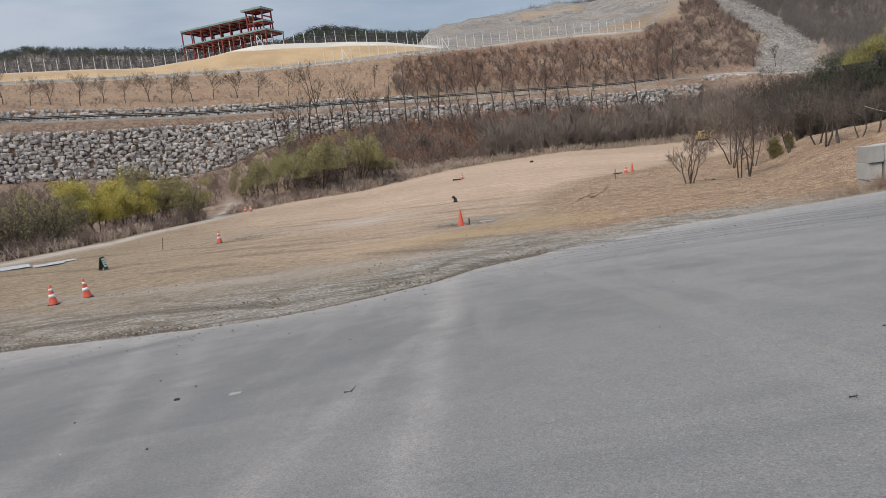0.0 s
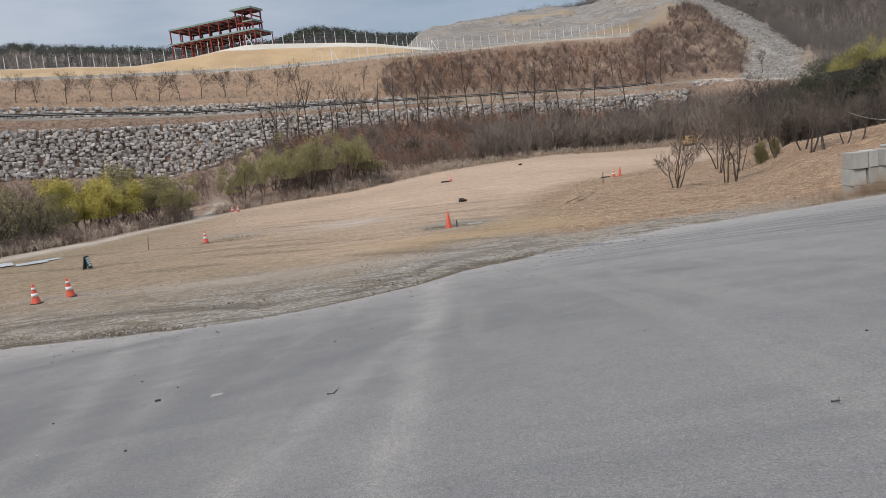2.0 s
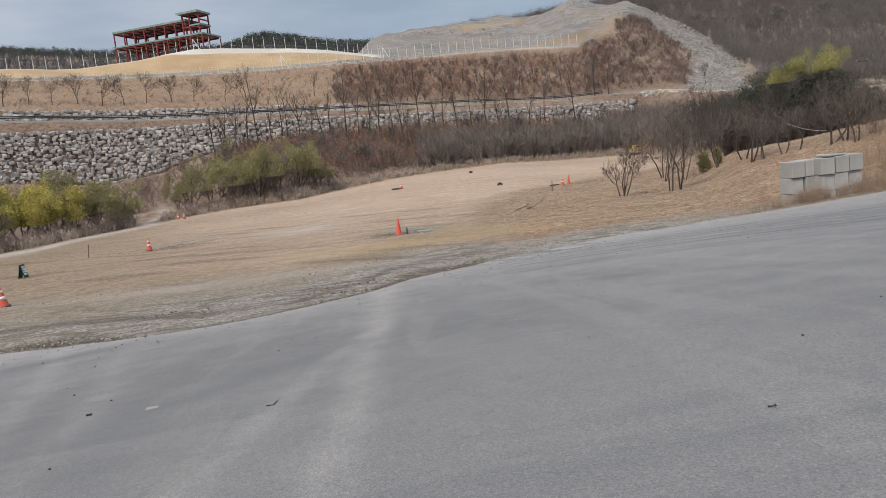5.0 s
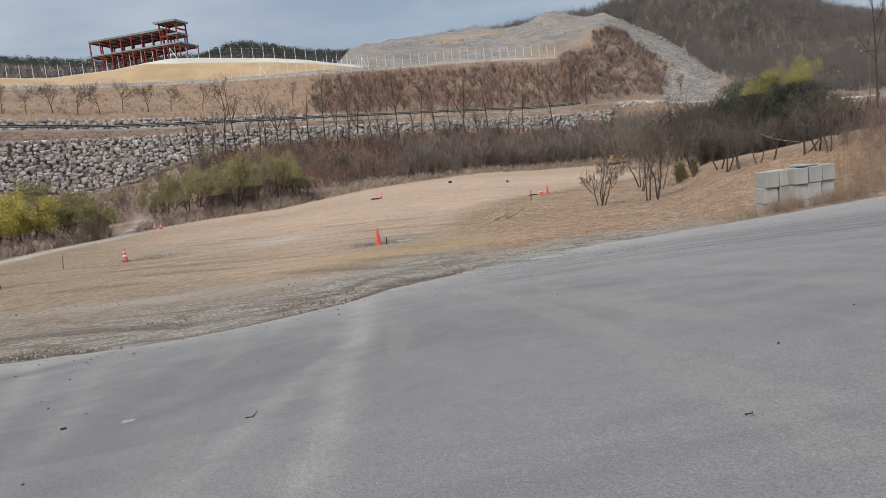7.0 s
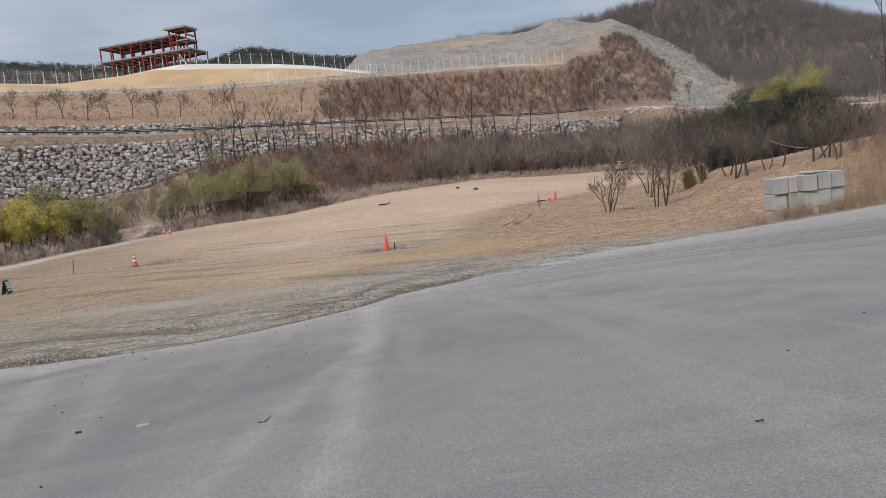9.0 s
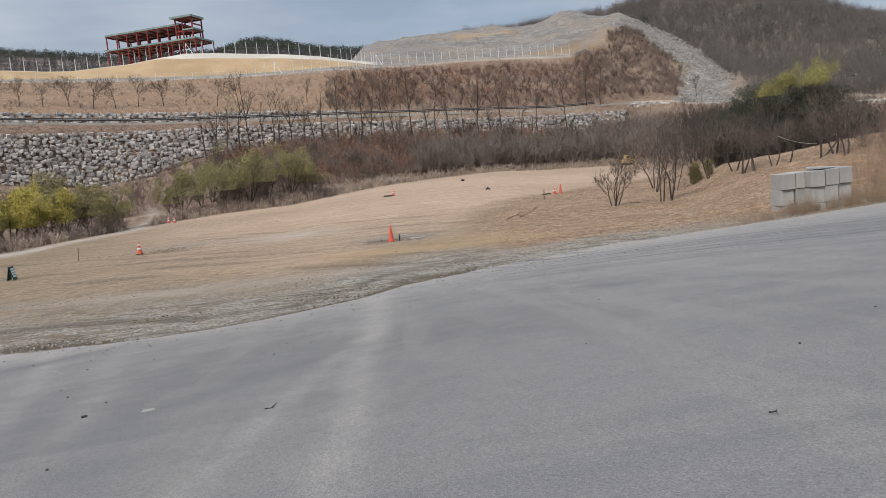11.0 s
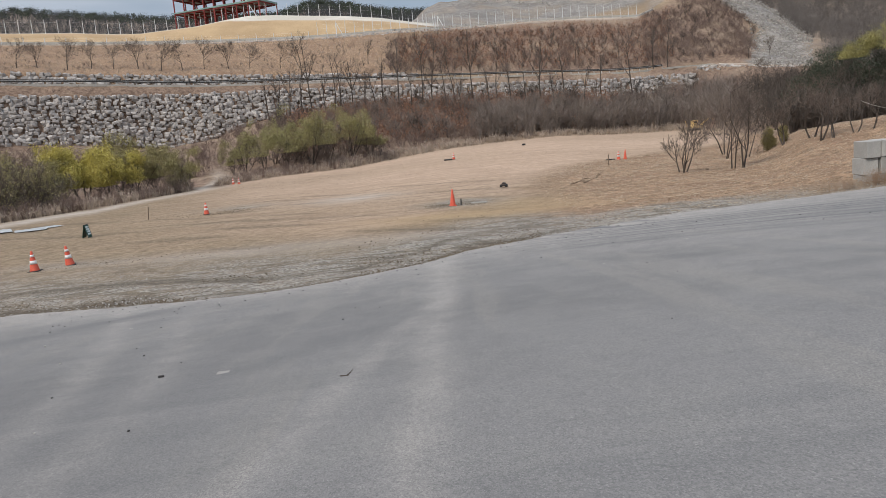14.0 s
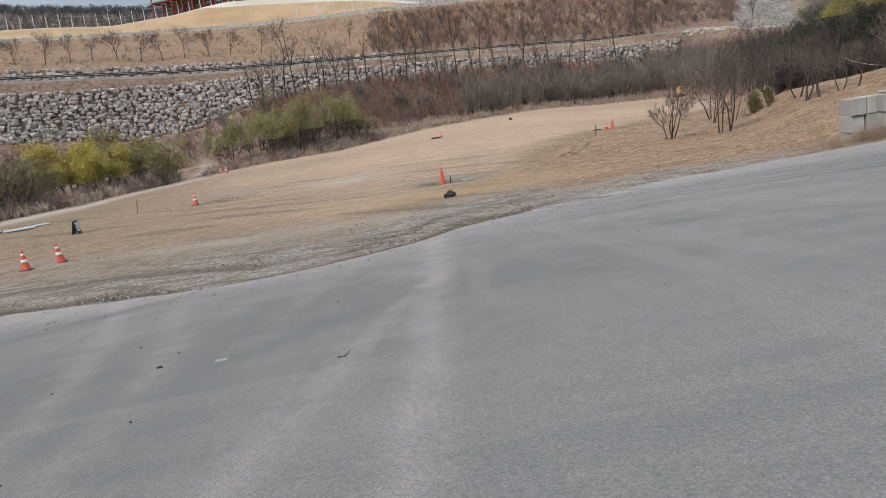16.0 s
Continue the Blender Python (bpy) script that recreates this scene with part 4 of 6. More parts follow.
def stone_wall(name, label, rng, b0, b1, foot, top, size, singles, stones):
    """Boulders course by course up a slope between two lines; the first ones are parts, the rest one joined part."""
    wall = thing(name, Matrix(), label, "stone wall", kind="structure")
    done, vs, fs = 0, [], []
    b = b0
    while b < b1:
        r0, z0 = on_line(foot, b)
        r1, z1 = on_line(top, b)
        w = size * rng.uniform(0.65, 1.45)
        rows = max(1, int(round((z1 - z0) / (size * 0.82))))
        for k in range(rows):
            s = (k + 0.5 + rng.uniform(-0.26, 0.26)) / rows
            h = (z1 - z0) / rows * rng.uniform(0.9, 1.2)
            bb = b + math.degrees(w / r0) * rng.uniform(-0.5, 0.5)
            x, y = bearing_point(bb, r0 + (r1 - r0) * s + rng.uniform(-0.3, 0.15))
            at = pose(x, y, z0 + (z1 - z0) * s, rng.uniform(-18, 18), rng.uniform(-20, 20), -bb + rng.uniform(-25, 25))
            at = at @ Matrix.Diagonal((w * rng.uniform(0.8, 1.12), size * rng.uniform(0.8, 1.1), h * rng.uniform(0.82, 1.08), 1))
            me = stones[int(rng.integers(0, len(stones)))]
            if done < singles:
                ob = new("stone", me)
                ob.parent = wall
                ob.matrix_basis = at
                done += 1
            else:
                co = np.array([tuple(at @ v.co) for v in me.vertices])
                vs.append(co)
                fs.append(np.array([tuple(p.vertices) for p in me.polygons]))
        b += math.degrees(w / r0)
    bs = np.arange(b0, b1 + 0.4, 0.4)
    (r0, z0), (r1, z1) = on_line(foot, bs), on_line(top, bs)
    grid = np.concatenate([np.stack((*bearing_point(bs, r0 + (r1 - r0) * s + 0.12 + 0.1 * s), z0 + (z1 - z0) * s), -1) for s in (0.0, 0.5, 0.97)])
    n = len(bs)
    quads = np.array([(k * n + i, k * n + i + 1, k * n + n + i + 1, k * n + n + i) for k in range(2) for i in range(n - 1)])
    child("core", mesh_of("core", grid, quads, DARK_EARTH), wall, "dark earth in the joints")
    if vs:
        rest = child("stones", mesh_of("stones", vs, fs, STONE_REST), wall)
        rest["kind"] = "stuff"
    return wall


# ---- things ----
def traffic_cone(m, label, striped=True, height=0.7, group="traffic cones"):
    c = thing("traffic_cone", m, label, "traffic cone", group)
    k = height / 0.7
    part("base", box(0.38 * k * (1.0 if striped else 0.75), 0.38 * k * (1.0 if striped else 0.75), 0.035, bevel=0.012), RUBBER if striped else CONE_ORANGE, c)
    prof = [(0.155, 0.03), (0.15, 0.05), (0.035, 0.68), (0.028, 0.7), (0.012, 0.7)]
    slim = 1.0 if striped else 0.8
    part("body", turned([(r * k * slim, z * k) for r, z in prof], 18), CONE_ORANGE, c, smooth=True)
    if striped:
        for z0, z1 in ((0.26, 0.38), (0.5, 0.58)):
            r = [0.15 + (0.035 - 0.15) * (z - 0.05) / 0.63 + 0.004 for z in (z0, z1)]
            part("band", turned([(r[0] * k, z0 * k), (r[1] * k, z1 * k)], 18), CONE_WHITE, c, "white reflective band", smooth=True)
    return c


def concrete_block(m):
    b = tagged(new("concrete_block", bpy.data.meshes.new("concrete_block")), "grey cast concrete block stacked beside the asphalt", "block", "stacked concrete blocks")
    bm = box(0.562, 0.9, 0.65, bevel=0.016)
    bm.to_mesh(b.data)
    bm.free()
    b.data.materials.append(BLOCK)
    b.matrix_world = m
    return b


def steel_building():
    """Open red steel frame: a long two-storey range, a lower front bay and a lookout tower."""
    ax, ay = bearing_point(-17.95, 248)
    bx, by = bearing_point(-11.05, 227)
    turn = math.degrees(math.atan2(by - ay, bx - ax))
    g = thing("steel_frame_building", pose(ax, ay, 40.3, 0, 0, turn), "unfinished red steel frame building with lookout tower", "building")
    length = math.hypot(bx - ax, by - ay)

    def column(x, y, z0, z1, w=0.32):
        part("column", box(w, w, z1 - z0, (x, y, z0), 0.03), STEEL_RED, g)

    def beam(x0, y0, x1, y1, z, h=0.42):
        if abs(x1 - x0) > abs(y1 - y0):
            bm = box(abs(x1 - x0), 0.22, h, ((x0 + x1) / 2, y0, z - h), 0.02)
        else:
            bm = box(0.22, abs(y1 - y0), h, (x0, (y0 + y1) / 2, z - h), 0.02)
        part("beam", bm, STEEL_RED, g)

    def deck(x0, y0, x1, y1, z, edge=0.4):
        part("deck", box(x1 - x0, y1 - y0, 0.16, ((x0 + x1) / 2, (y0 + y1) / 2, z), 0.02), DECK, g, "grey composite floor deck")
        part("deck_edge", box(x1 - x0 + 0.1, 0.08, edge, ((x0 + x1) / 2, y0 - 0.06, z - 0.08), 0.01), GREEN_EDGE, g, "pale green edge trim")
        part("deck_edge", box(0.08, y1 - y0, edge, (x1 + 0.06, (y0 + y1) / 2, z - 0.08), 0.01), GREEN_EDGE, g, "pale green edge trim")

    n = 7
    xs = [0.2 + (length * 0.72) * i / n for i in range(n + 1)]
    for y in (0.2, 5.5, 11.0):
        for x in xs:
            column(x, y, 0, 10.6)
        for z in (6.5, 10.8):
            beam(0, y, xs[-1] + 0.2, y, z)
    for x in xs:
        for z in (6.5, 10.8):
            beam(x, 0.2, x, 11.0, z)
    deck(0, 0, xs[-1] + 0.3, 11.2, 6.5)
    deck(0, 0, xs[-1] + 0.3, 11.2, 10.8, 0.55)
    x0, x1 = length * 0.49, length * 0.93
    fx = [x0 + (x1 - x0) * i / 4 for i in range(5)]
    for x in fx:
        for y in (-3.0, 0.2, 6.0):
            column(x, y, 0, 5.6)
        beam(x, -3.0, x, 6.0, 5.7)
    for y in (-3.0, 6.0):
        beam(x0, y, x1, y, 5.7)
    deck(x0 - 0.2, -3.2, x1 + 0.2, 6.2, 5.7, 0.5)
    tx0, tx1 = length * 0.71, length * 0.865
    for x in (tx0, tx0 + (tx1 - tx0) * 0.42, tx1):
        for y in (-0.2, 4.6):
            column(x, y, 5.7, 12.4, 0.36)
        for z in (9.0, 10.8, 12.5):
            beam(x, -0.2, x, 4.6, z)
    for y in (-0.2, 4.6):
        for z in (9.0, 12.5):
            beam(tx0, y, tx1, y, z)
    deck(tx0 - 1.2, -1.2, tx1 + 0.4, 5.4, 12.5, 0.6)
    deck(tx0 + (tx1 - tx0) * 0.42, -0.4, tx1 + 0.3, 5.0, 9.0, 0.4)
    return g


def high_fence(label, b0, b1, run, step, height, name="site_fence"):
    """Posts with bent tops along a line of the land, with thin wires."""
    f = thing(name, Matrix(), label, "fence")
    bm = rod((0, 0, -0.3), (0, 0, height * 0.84), 0.085, 0.075, 6)
    rod((0, 0, height * 0.83), (0, -0.35, height), 0.05, 0.045, 6, bm)
    me = bpy.data.meshes.new("post")
    bm.to_mesh(me)
    bm.free()
    me.materials.append(GALVANISED)
    b, last = b0, None
    wires = []
    while b < b1:
        r, _ = on_line(run, b)
        x, y = bearing_point(b, r)
        z = float(land_z(x, y))
        child("post", me, f, at=pose(x, y, z, 0, 0, -b))
        if last is not None:
            for h in (0.25, 0.55, 0.83):
                wires.append((np.array((*last[:2], last[2] + h * height)), np.array((x, y, z + h * height)), 0.006, 0.006, 0))
        last = (x, y, z)
        b += math.degrees(step / r)
    v, fc = tubes(wires, 3)
    child("wire", mesh_of("wire", v, fc, GALVANISED), f, "thin fence wires")
    return f


def guard_rail():
    f = thing("guard_rail", Matrix(), "low roadside guard rail with dark beam and grey posts", "guard rail")
    bm = box(0.16, 0.14, 1.3, (0, 0, -0.2), 0.01)
    me = bpy.data.meshes.new("post")
    bm.to_mesh(me)
    bm.free()
    me.materials.append(RAIL_POST)
    b, last = -34.0, None
    while b < 17.5:
        r, _ = on_line(RAMP, b)
        x, y = bearing_point(b, r + 0.5)
        z = float(land_z(x, y))
        child("post", me, f, at=pose(x, y, z, 0, 0, -b))
        if last is not None:
            p, q = Vector(last), Vector((x, y, z))
            mid, d = (p + q) / 2, q - p
            turn = Matrix.Rotation(math.atan2(d.y, d.x), 4, 'Z') @ Matrix.Rotation(-math.atan2(d.z, math.hypot(d.x, d.y)), 4, 'Y')
            part("beam", box(d.length * 0.995, 0.08, 0.44, mid + Vector((0, -0.11, 0.62)), 0.015, turn=turn), RAIL_DARK, f)
            part("top_rail", box(d.length * 0.995, 0.05, 0.06, mid + Vector((0, -0.17, 0.82)), 0.01, turn=turn), RAIL_POST, f)
        last = (x, y, z)
        b += math.degrees(1.7 / r)
    # pale kerb in front of the rail
    bs = np.arange(-34, 21, 0.5)
    vs = []
    for k in bs:
        r, _ = on_line(RAMP, k)
        for dr, dz in ((-0.35, -0.25), (-0.35, 0.16), (0.2, 0.18), (0.2, -0.2)):
            x, y = bearing_point(k, r + dr)
            vs.append((float(x), float(y), float(on_line(RAMP, k)[1]) + dz))
    n = len(bs)
    fc = [(4 * i + j, 4 * i + 4 + j, 4 * i + 5 + j, 4 * i + 1 + j) for i in range(n - 1) for j in range(3)]
    tagged(new("ramp_kerb", mesh_of("ramp_kerb", np.array(vs), np.array(fc), KERB)), "pale concrete kerb along the ramp", "kerb", kind="structure")
    return f


def digger(m):
    g = thing("mini_excavator", m, "small yellow excavator parked on the dirt field", "excavator")
    for x in (-0.75, 0.75):
        bm = box(0.4, 2.3, 0.55, (x, 0, 0), 0.16)
        part("track", bm, DARK_METAL, g)
    part("body", box(1.7, 1.9, 0.75, (0, 0.1, 0.6), 0.1), YELLOW, g)
    part("cab", box(0.85, 1.0, 1.05, (-0.35, 0.0, 1.3), 0.08), YELLOW, g, "yellow cab")
    part("window", box(0.6, 1.02, 0.45, (-0.35, 0.0, 1.75), 0.03), DARK_METAL, g, "dark cab window")
    part("roof", box(0.95, 1.1, 0.1, (-0.35, 0.0, 2.33), 0.04), YELLOW, g)
    part("counterweight", box(1.6, 0.4, 0.6, (0, 1.1, 0.75), 0.12), YELLOW, g)
    arm = rod((0.35, -0.5, 1.1), (1.7, -1.0, 2.6), 0.16, 0.13, 6)
    part("boom", arm, YELLOW, g)
    part("dipper", rod((1.7, -1.0, 2.6), (3.4, -1.4, 2.1), 0.12, 0.09, 6), YELLOW, g)
    part("bucket", box(0.5, 0.45, 0.5, (3.5, -1.4, 1.6), 0.1), DARK_METAL, g)
    part("blade", box(1.9, 0.12, 0.4, (0, -1.4, 0.1), 0.03), DARK_METAL, g)
    part("mast", rod((-1.5, 0.3, 0.9), (-1.9, 0.2, 2.5), 0.06, 0.05, 6), YELLOW, g)
    return g


def model_car():
    """Off-road model car, half a metre long, nose along +y."""
    c = thing("model_car", Matrix.Diagonal((0.8, 0.85, 0.95, 1)), "small black radio-controlled off-road truck raising dust", "model car")
    bm = box(0.24, 0.46, 0.05, (0, 0, 0.065), 0.015)
    part("chassis", bm, DARK_METAL, c)
    bm = bmesh.new()
    prof = [(-0.25, 0.12), (-0.25, 0.2), (-0.12, 0.24), (-0.05, 0.27), (0.06, 0.26), (0.12, 0.2), (0.25, 0.165), (0.26, 0.12)]
    sides = [[bm.verts.new((x * (0.72 if z > 0.22 else 1.0), y, z)) for y, z in prof] for x in (-0.13, 0.13)]
    n = len(prof)
    for i in range(n):
        bm.faces.new((sides[0][i], sides[0][(i + 1) % n], sides[1][(i + 1) % n], sides[1][i]))
    bm.faces.new(sides[0])
    bm.faces.new(sides[1][::-1])
    bmesh.ops.recalc_face_normals(bm, faces=bm.faces[:])
    shell = part("body_shell", bm, varied("car_shell", (0.03, 0.02, 0.015), (0.06, 0.042, 0.032), 6, 40, 0.6, bump=0.05, spec=0.15), c)
    part("side_stripe", box(0.27, 0.3, 0.025, (0, 0.0, 0.15), 0.004), varied("car_stripe", (0.16, 0.15, 0.135), (0.22, 0.21, 0.19), 6, 40, 0.5, bump=0.05), shell, "pale side stripe")
    part("window", box(0.15, 0.13, 0.03, (0, 0.005, 0.225), 0.005), varied("car_window", (0.01, 0.01, 0.012), (0.02, 0.02, 0.022), 6, 40, 0.1, bump=0), shell)
    part("rear_wing", box(0.27, 0.08, 0.015, (0, -0.27, 0.27), 0.004), RUBBER, c)
    for x in (-0.06, 0.06):
        part("wing_post", box(0.012, 0.03, 0.09, (x, -0.24, 0.185), 0.002), DARK_METAL, c)
    part("front_bumper", box(0.2, 0.05, 0.05, (0, 0.27, 0.07), 0.012), RUBBER, c)
    wheels = []
    tyre = turned([(0.045, -0.045), (0.078, -0.045), (0.09, -0.032), (0.09, 0.032), (0.078, 0.045), (0.045, 0.045)], 14)
    tyre_me = bpy.data.meshes.new("tyre")
    bmesh.ops.rotate(tyre, verts=tyre.verts[:], cent=(0, 0, 0), matrix=Matrix.Rotation(math.pi / 2, 3, 'Y'))
    tyre.to_mesh(tyre_me)
    tyre.free()
    tyre_me.materials.append(RUBBER)
    for x in (-0.19, 0.19):
        for y in (-0.175, 0.175):
            w = child("wheel", tyre_me, c, "knobbly black tyre", at=pose(x, y, 0.09))
            rim = rod((-0.047, 0, 0), (0.047, 0, 0), 0.05, 0.05, 6)
            part("rim", rim, DARK_METAL, w, "dark plastic rim")
            wheels.append((w, x, y))
    return c, wheels


def a_board(m):
    s = thing("sandwich_board", m, "dark green folding sandwich board with pale print", "sign")
    for tilt, y in ((12, -0.14), (-12, 0.14)):
        ob = part("panel", box(0.42, 0.03, 0.6, (0, 0, 0), 0.008), SIGN_GREEN, s, at=pose(0, y, 0.01, -tilt, 0, 0))
        side = -0.019 if y < 0 else 0.019
        for z, w in ((0.47, 0.34), (0.36, 0.34), (0.25, 0.34), (0.13, 0.3)):
            part("print_bar", box(w, 0.006, 0.08, (0, side, z)), CHALK, ob)
        part("frame", box(0.45, 0.04, 0.03, (0, 0, 0.6), 0.006), DARK_METAL, ob)
    return s


# ---- walls, rails, fences, building ----
rng = np.random.default_rng(4)
STONES = stone_meshes(rng, 7, STONE)
stone_wall("retaining_wall_1", "tall dry wall of grey boulders under the ramp", rng, -34, 19.5, WALL_FOOT, WALL_TOP, 0.78, 300, STONES)
ROAD_FOOT, ROAD_LIP = (RAMP[0], RAMP[1] - 2.4, RAMP[2] - 1.9), (RAMP[0], RAMP[1] - 0.7, RAMP[2] - 0.25)
stone_wall("retaining_wall_5", "boulder facing below the road past the bend", rng, 19.6, 38, ROAD_FOOT, ROAD_LIP, 0.8, 80, STONES)
stone_wall("retaining_wall_2", "low row of grey boulders above the guard rail", rng, -34, -1.0, RAMP_BACK, ROW_TOP, 0.8, 250, STONES)
CREST = (PATH_FRONT[0], PATH_FRONT[1] - 0.5, PATH_FRONT[2] - 0.4)
CREST_FOOT = (PATH_FRONT[0], PATH_FRONT[1] - 1.7, PATH_FRONT[2] - 1.25)
stone_wall("retaining_wall_3", "row of loose boulders below the upper path", rng, -20.5, 4.5, CREST_FOOT, CREST, 0.85, 90, STONES)
SHELF = (BERM[0], BERM[1] - 13.0, BERM[2] * 0 + 32.6)
SHELF_FOOT = (BERM[0], BERM[1] - 14.2, BERM[2] * 0 + 31.4)
stone_wall("retaining_wall_4", "short row of boulders at the sandy bank's foot", rng, -13.5, -3.0, SHELF_FOOT, SHELF, 0.9, 60, STONES)
guard_rail()
high_fence("tall galvanised fence posts with bent tops on the sandy bank", -34, 1.0, BERM, 2.9, 3.2)
high_fence("row of pale fence posts along the concrete path", -8, 16.1, PATH_FRONT, 2.3, 3.6)
high_fence("thin low posts along the upper concrete path", -34, -8.3, PATH_FRONT, 4.2, 1.6, "path_fence")
steel_building()


def path_kerb():
    """The low concrete edge of the upper path, with a joint every few metres."""
    g = thing("path_kerb", Matrix(), "low pale concrete edge wall of the upper path", "kerb", kind="structure")
    b = -34.0
    while b < 15.9:
        r, z = on_line(PATH_FRONT, b)
        e = b + math.degrees(4.0 / r)
        r2, z2 = on_line(PATH_FRONT, e)
        p, q = Vector((*bearing_point(b, r + 0.3), z)), Vector((*bearing_point(e, r2 + 0.3), z2))
        d = q - p
        turn = Matrix.Rotation(math.atan2(d.y, d.x), 4, 'Z') @ Matrix.Rotation(-math.atan2(d.z, math.hypot(d.x, d.y)), 4, 'Y')
        part("kerb_length", box(d.length - 0.03, 0.3, 0.85, (p + q) / 2 - Vector((0, 0, 0.25)), 0.02, turn=turn), KERB_PALE, g)
        b = e


path_kerb()


def fence_brace(b, run, height):
    """Two pale struts that prop a fence post."""
    r, _ = on_line(run, b)
    x, y = (float(c) for c in bearing_point(b, r - 0.5))
    g = thing("fence_brace", pose(x, y, float(land_z(x, y)), 0, 0, -b), "white steel struts propping a fence post", "fence brace", "fence braces")
    for dx in (0.0, 1.7):
        part("strut", rod((dx, -0.3, -0.1), (0.0, 0.2, height), 0.09, 0.08, 6), GALVANISED, g)


fence_brace(-12.7, BERM, 3.0)
fence_brace(-6.6, PATH_FRONT, 3.4)
fence_brace(1.0, PATH_FRONT, 3.4)

# ---- near field: cones, blocks, board, sheets, stakes ----
def grounded(x, y, turn=0.0, sink=0.01, tilt=(0, 0)):
    return pose(x, y, float(land_z(x, y)) - sink, tilt[0], tilt[1], turn)


striped = "orange traffic cone with two white bands on the dirt"
for x, y, t, k in ((-13.95, 24.92, 10, (0, -2)), (-13.18, 25.78, 25, (2, -5)), (-13.6, 42.8, 5, (0, 0)), (-22.05, 79.96, 0, (0, 0)), (-21.35, 79.63, 30, (0, 0)), (14.7, 60.5, 12, (0, 0)), (1.83, 81.0, 0, (0, 0))):
    traffic_cone(grounded(x, y, t, tilt=k), striped)
plain = "tall plain orange traffic cone leaning on the dirt"
traffic_cone(grounded(0.46, 35.2, 15, tilt=(0, 1)), plain, False, 0.8)
traffic_cone(grounded(15.25, 60.6, 15, tilt=(0, 3)), plain, False, 0.8)


def stake(x, y, h, r, label, material=None, lean=(3, 2)):
    s = tagged(new("stake", bpy.data.meshes.new("stake")), label, "stake")
    bm = rod((0, 0, -0.05), (0, 0, h), r, r * 0.8, 7)
    rod((0, 0, h), (0, 0, h + r * 0.8), r * 0.8, r * 0.2, 7, bm)
    bm.to_mesh(s.data)
    bm.free()
    s.data.materials.append(material or WOOD)
    s.matrix_world = grounded(x, y, 0, 0.0, lean)


stake(0.85, 35.15, 0.3, 0.035, "short dark stake beside the plain cone", DARK_METAL)
stake(-16.74, 42.2, 0.75, 0.03, "weathered thin wooden stake in the dirt", lean=(0, 6))
stake(-26.2, 72.2, 0.75, 0.05, "pale short marker post by the track", KERB)
stake(12.34, 54.1, 0.8, 0.04, "weathered wooden stake in the straw")


def bar(x, y, w, d, h, turn, label, material, category="timber", name="timber_bar"):
    s = tagged(new(name, bpy.data.meshes.new(name)), label, category)
    bm = box(w, d, h, bevel=min(w, d, h) * 0.2)
    bm.to_mesh(s.data)
    bm.free()
    s.data.materials.append(material)
    s.matrix_world = grounded(x, y, turn)


bar(1.2, 80.3, 0.9, 0.2, 0.14, -15, "dark plank lying beside a cone", DARK_METAL)
bar(14.0, 60.4, 0.8, 0.16, 0.12, 20, "dark plank lying beside the cones", DARK_METAL)
bar(11.9, 100.6, 0.42, 0.36, 0.24, 10, "small dark crate standing on the dirt", RUBBER, "crate", "crate")
bar(1.75, 35.6, 0.75, 0.35, 0.05, -15, "flat dull stone slab on the dirt", SPOIL_ROCK, "slab", "stone_slab")
a_board(grounded(-16.94, 35.13, 92))


def sheet(x, y, w, d, turn, label):
    """A corrugated sheet lying flat."""
    xs = np.linspace(-w / 2, w / 2, 41)
    zs = 0.05 + 0.007 * np.sin(np.arange(41) * math.pi / 2)
    v = np.array([(a, b, c + t) for t in (0, -0.012) for b in (-d / 2, d / 2) for a, c in zip(xs, zs)])
    f = []
    for i in range(40):
        f += [(i, i + 1, i + 42, i + 41), (82 + i, 123 + i, 124 + i, 83 + i), (i, 82 + i, 83 + i, i + 1), (41 + i, 42 + i, 124 + i, 123 + i)]
    s = tagged(new("metal_sheet", mesh_of("metal_sheet", v, np.array(f), SHEET)), label, "sheet", "metal sheets")
    s.matrix_world = grounded(x, y, turn)


sheet(-27.2, 41.6, 5.2, 2.6, 32, "pale grey corrugated sheet lying on the dirt")
sheet(-23.3, 41.9, 1.6, 1.6, 30, "pale grey corrugated sheet lying on the dirt")
sheet(-22.9, 42.9, 1.4, 1.2, 45, "pale grey corrugated sheet lying on the dirt")

for i in range(5):
    x = (16.72, 17.29, 17.66, 18.24, 18.82)[i]
    y = (29.3, 29.22, 28.72, 28.7, 28.78)[i]
    z = -0.19 + 0.025 * i
    for k in range(3):
        concrete_block(pose(x + (0.012, -0.014, 0.008)[(i + k) % 3], y + (0.0, 0.05, -0.04, 0.03)[(i * 2 + k) % 4], z + 0.662 * k, 0, 0, (2.5, -3, 1)[(i + k) % 3]))
bm = box(0.9, 0.7, 0.08, bevel=0.03)
for v in bm.verts:
    v.co.z += 0.05 * math.sin(v.co.x * 9) * (v.co.z > 0.04)
cover_me = bpy.data.meshes.new("crumpled_sheet")
bm.to_mesh(cover_me)
bm.free()
cover_me.materials.append(SHEET)
tagged(new("crumpled_sheet", cover_me), "crumpled pale plastic sheet on the concrete blocks", "sheet").matrix_world = pose(18.1, 28.8, -0.19 + 0.08 + 3 * 0.662, 0, 0, 20)

digger(grounded(46.25, 131.5, 15, 0.0)).scale = (1.1, 0.9, 0.75)

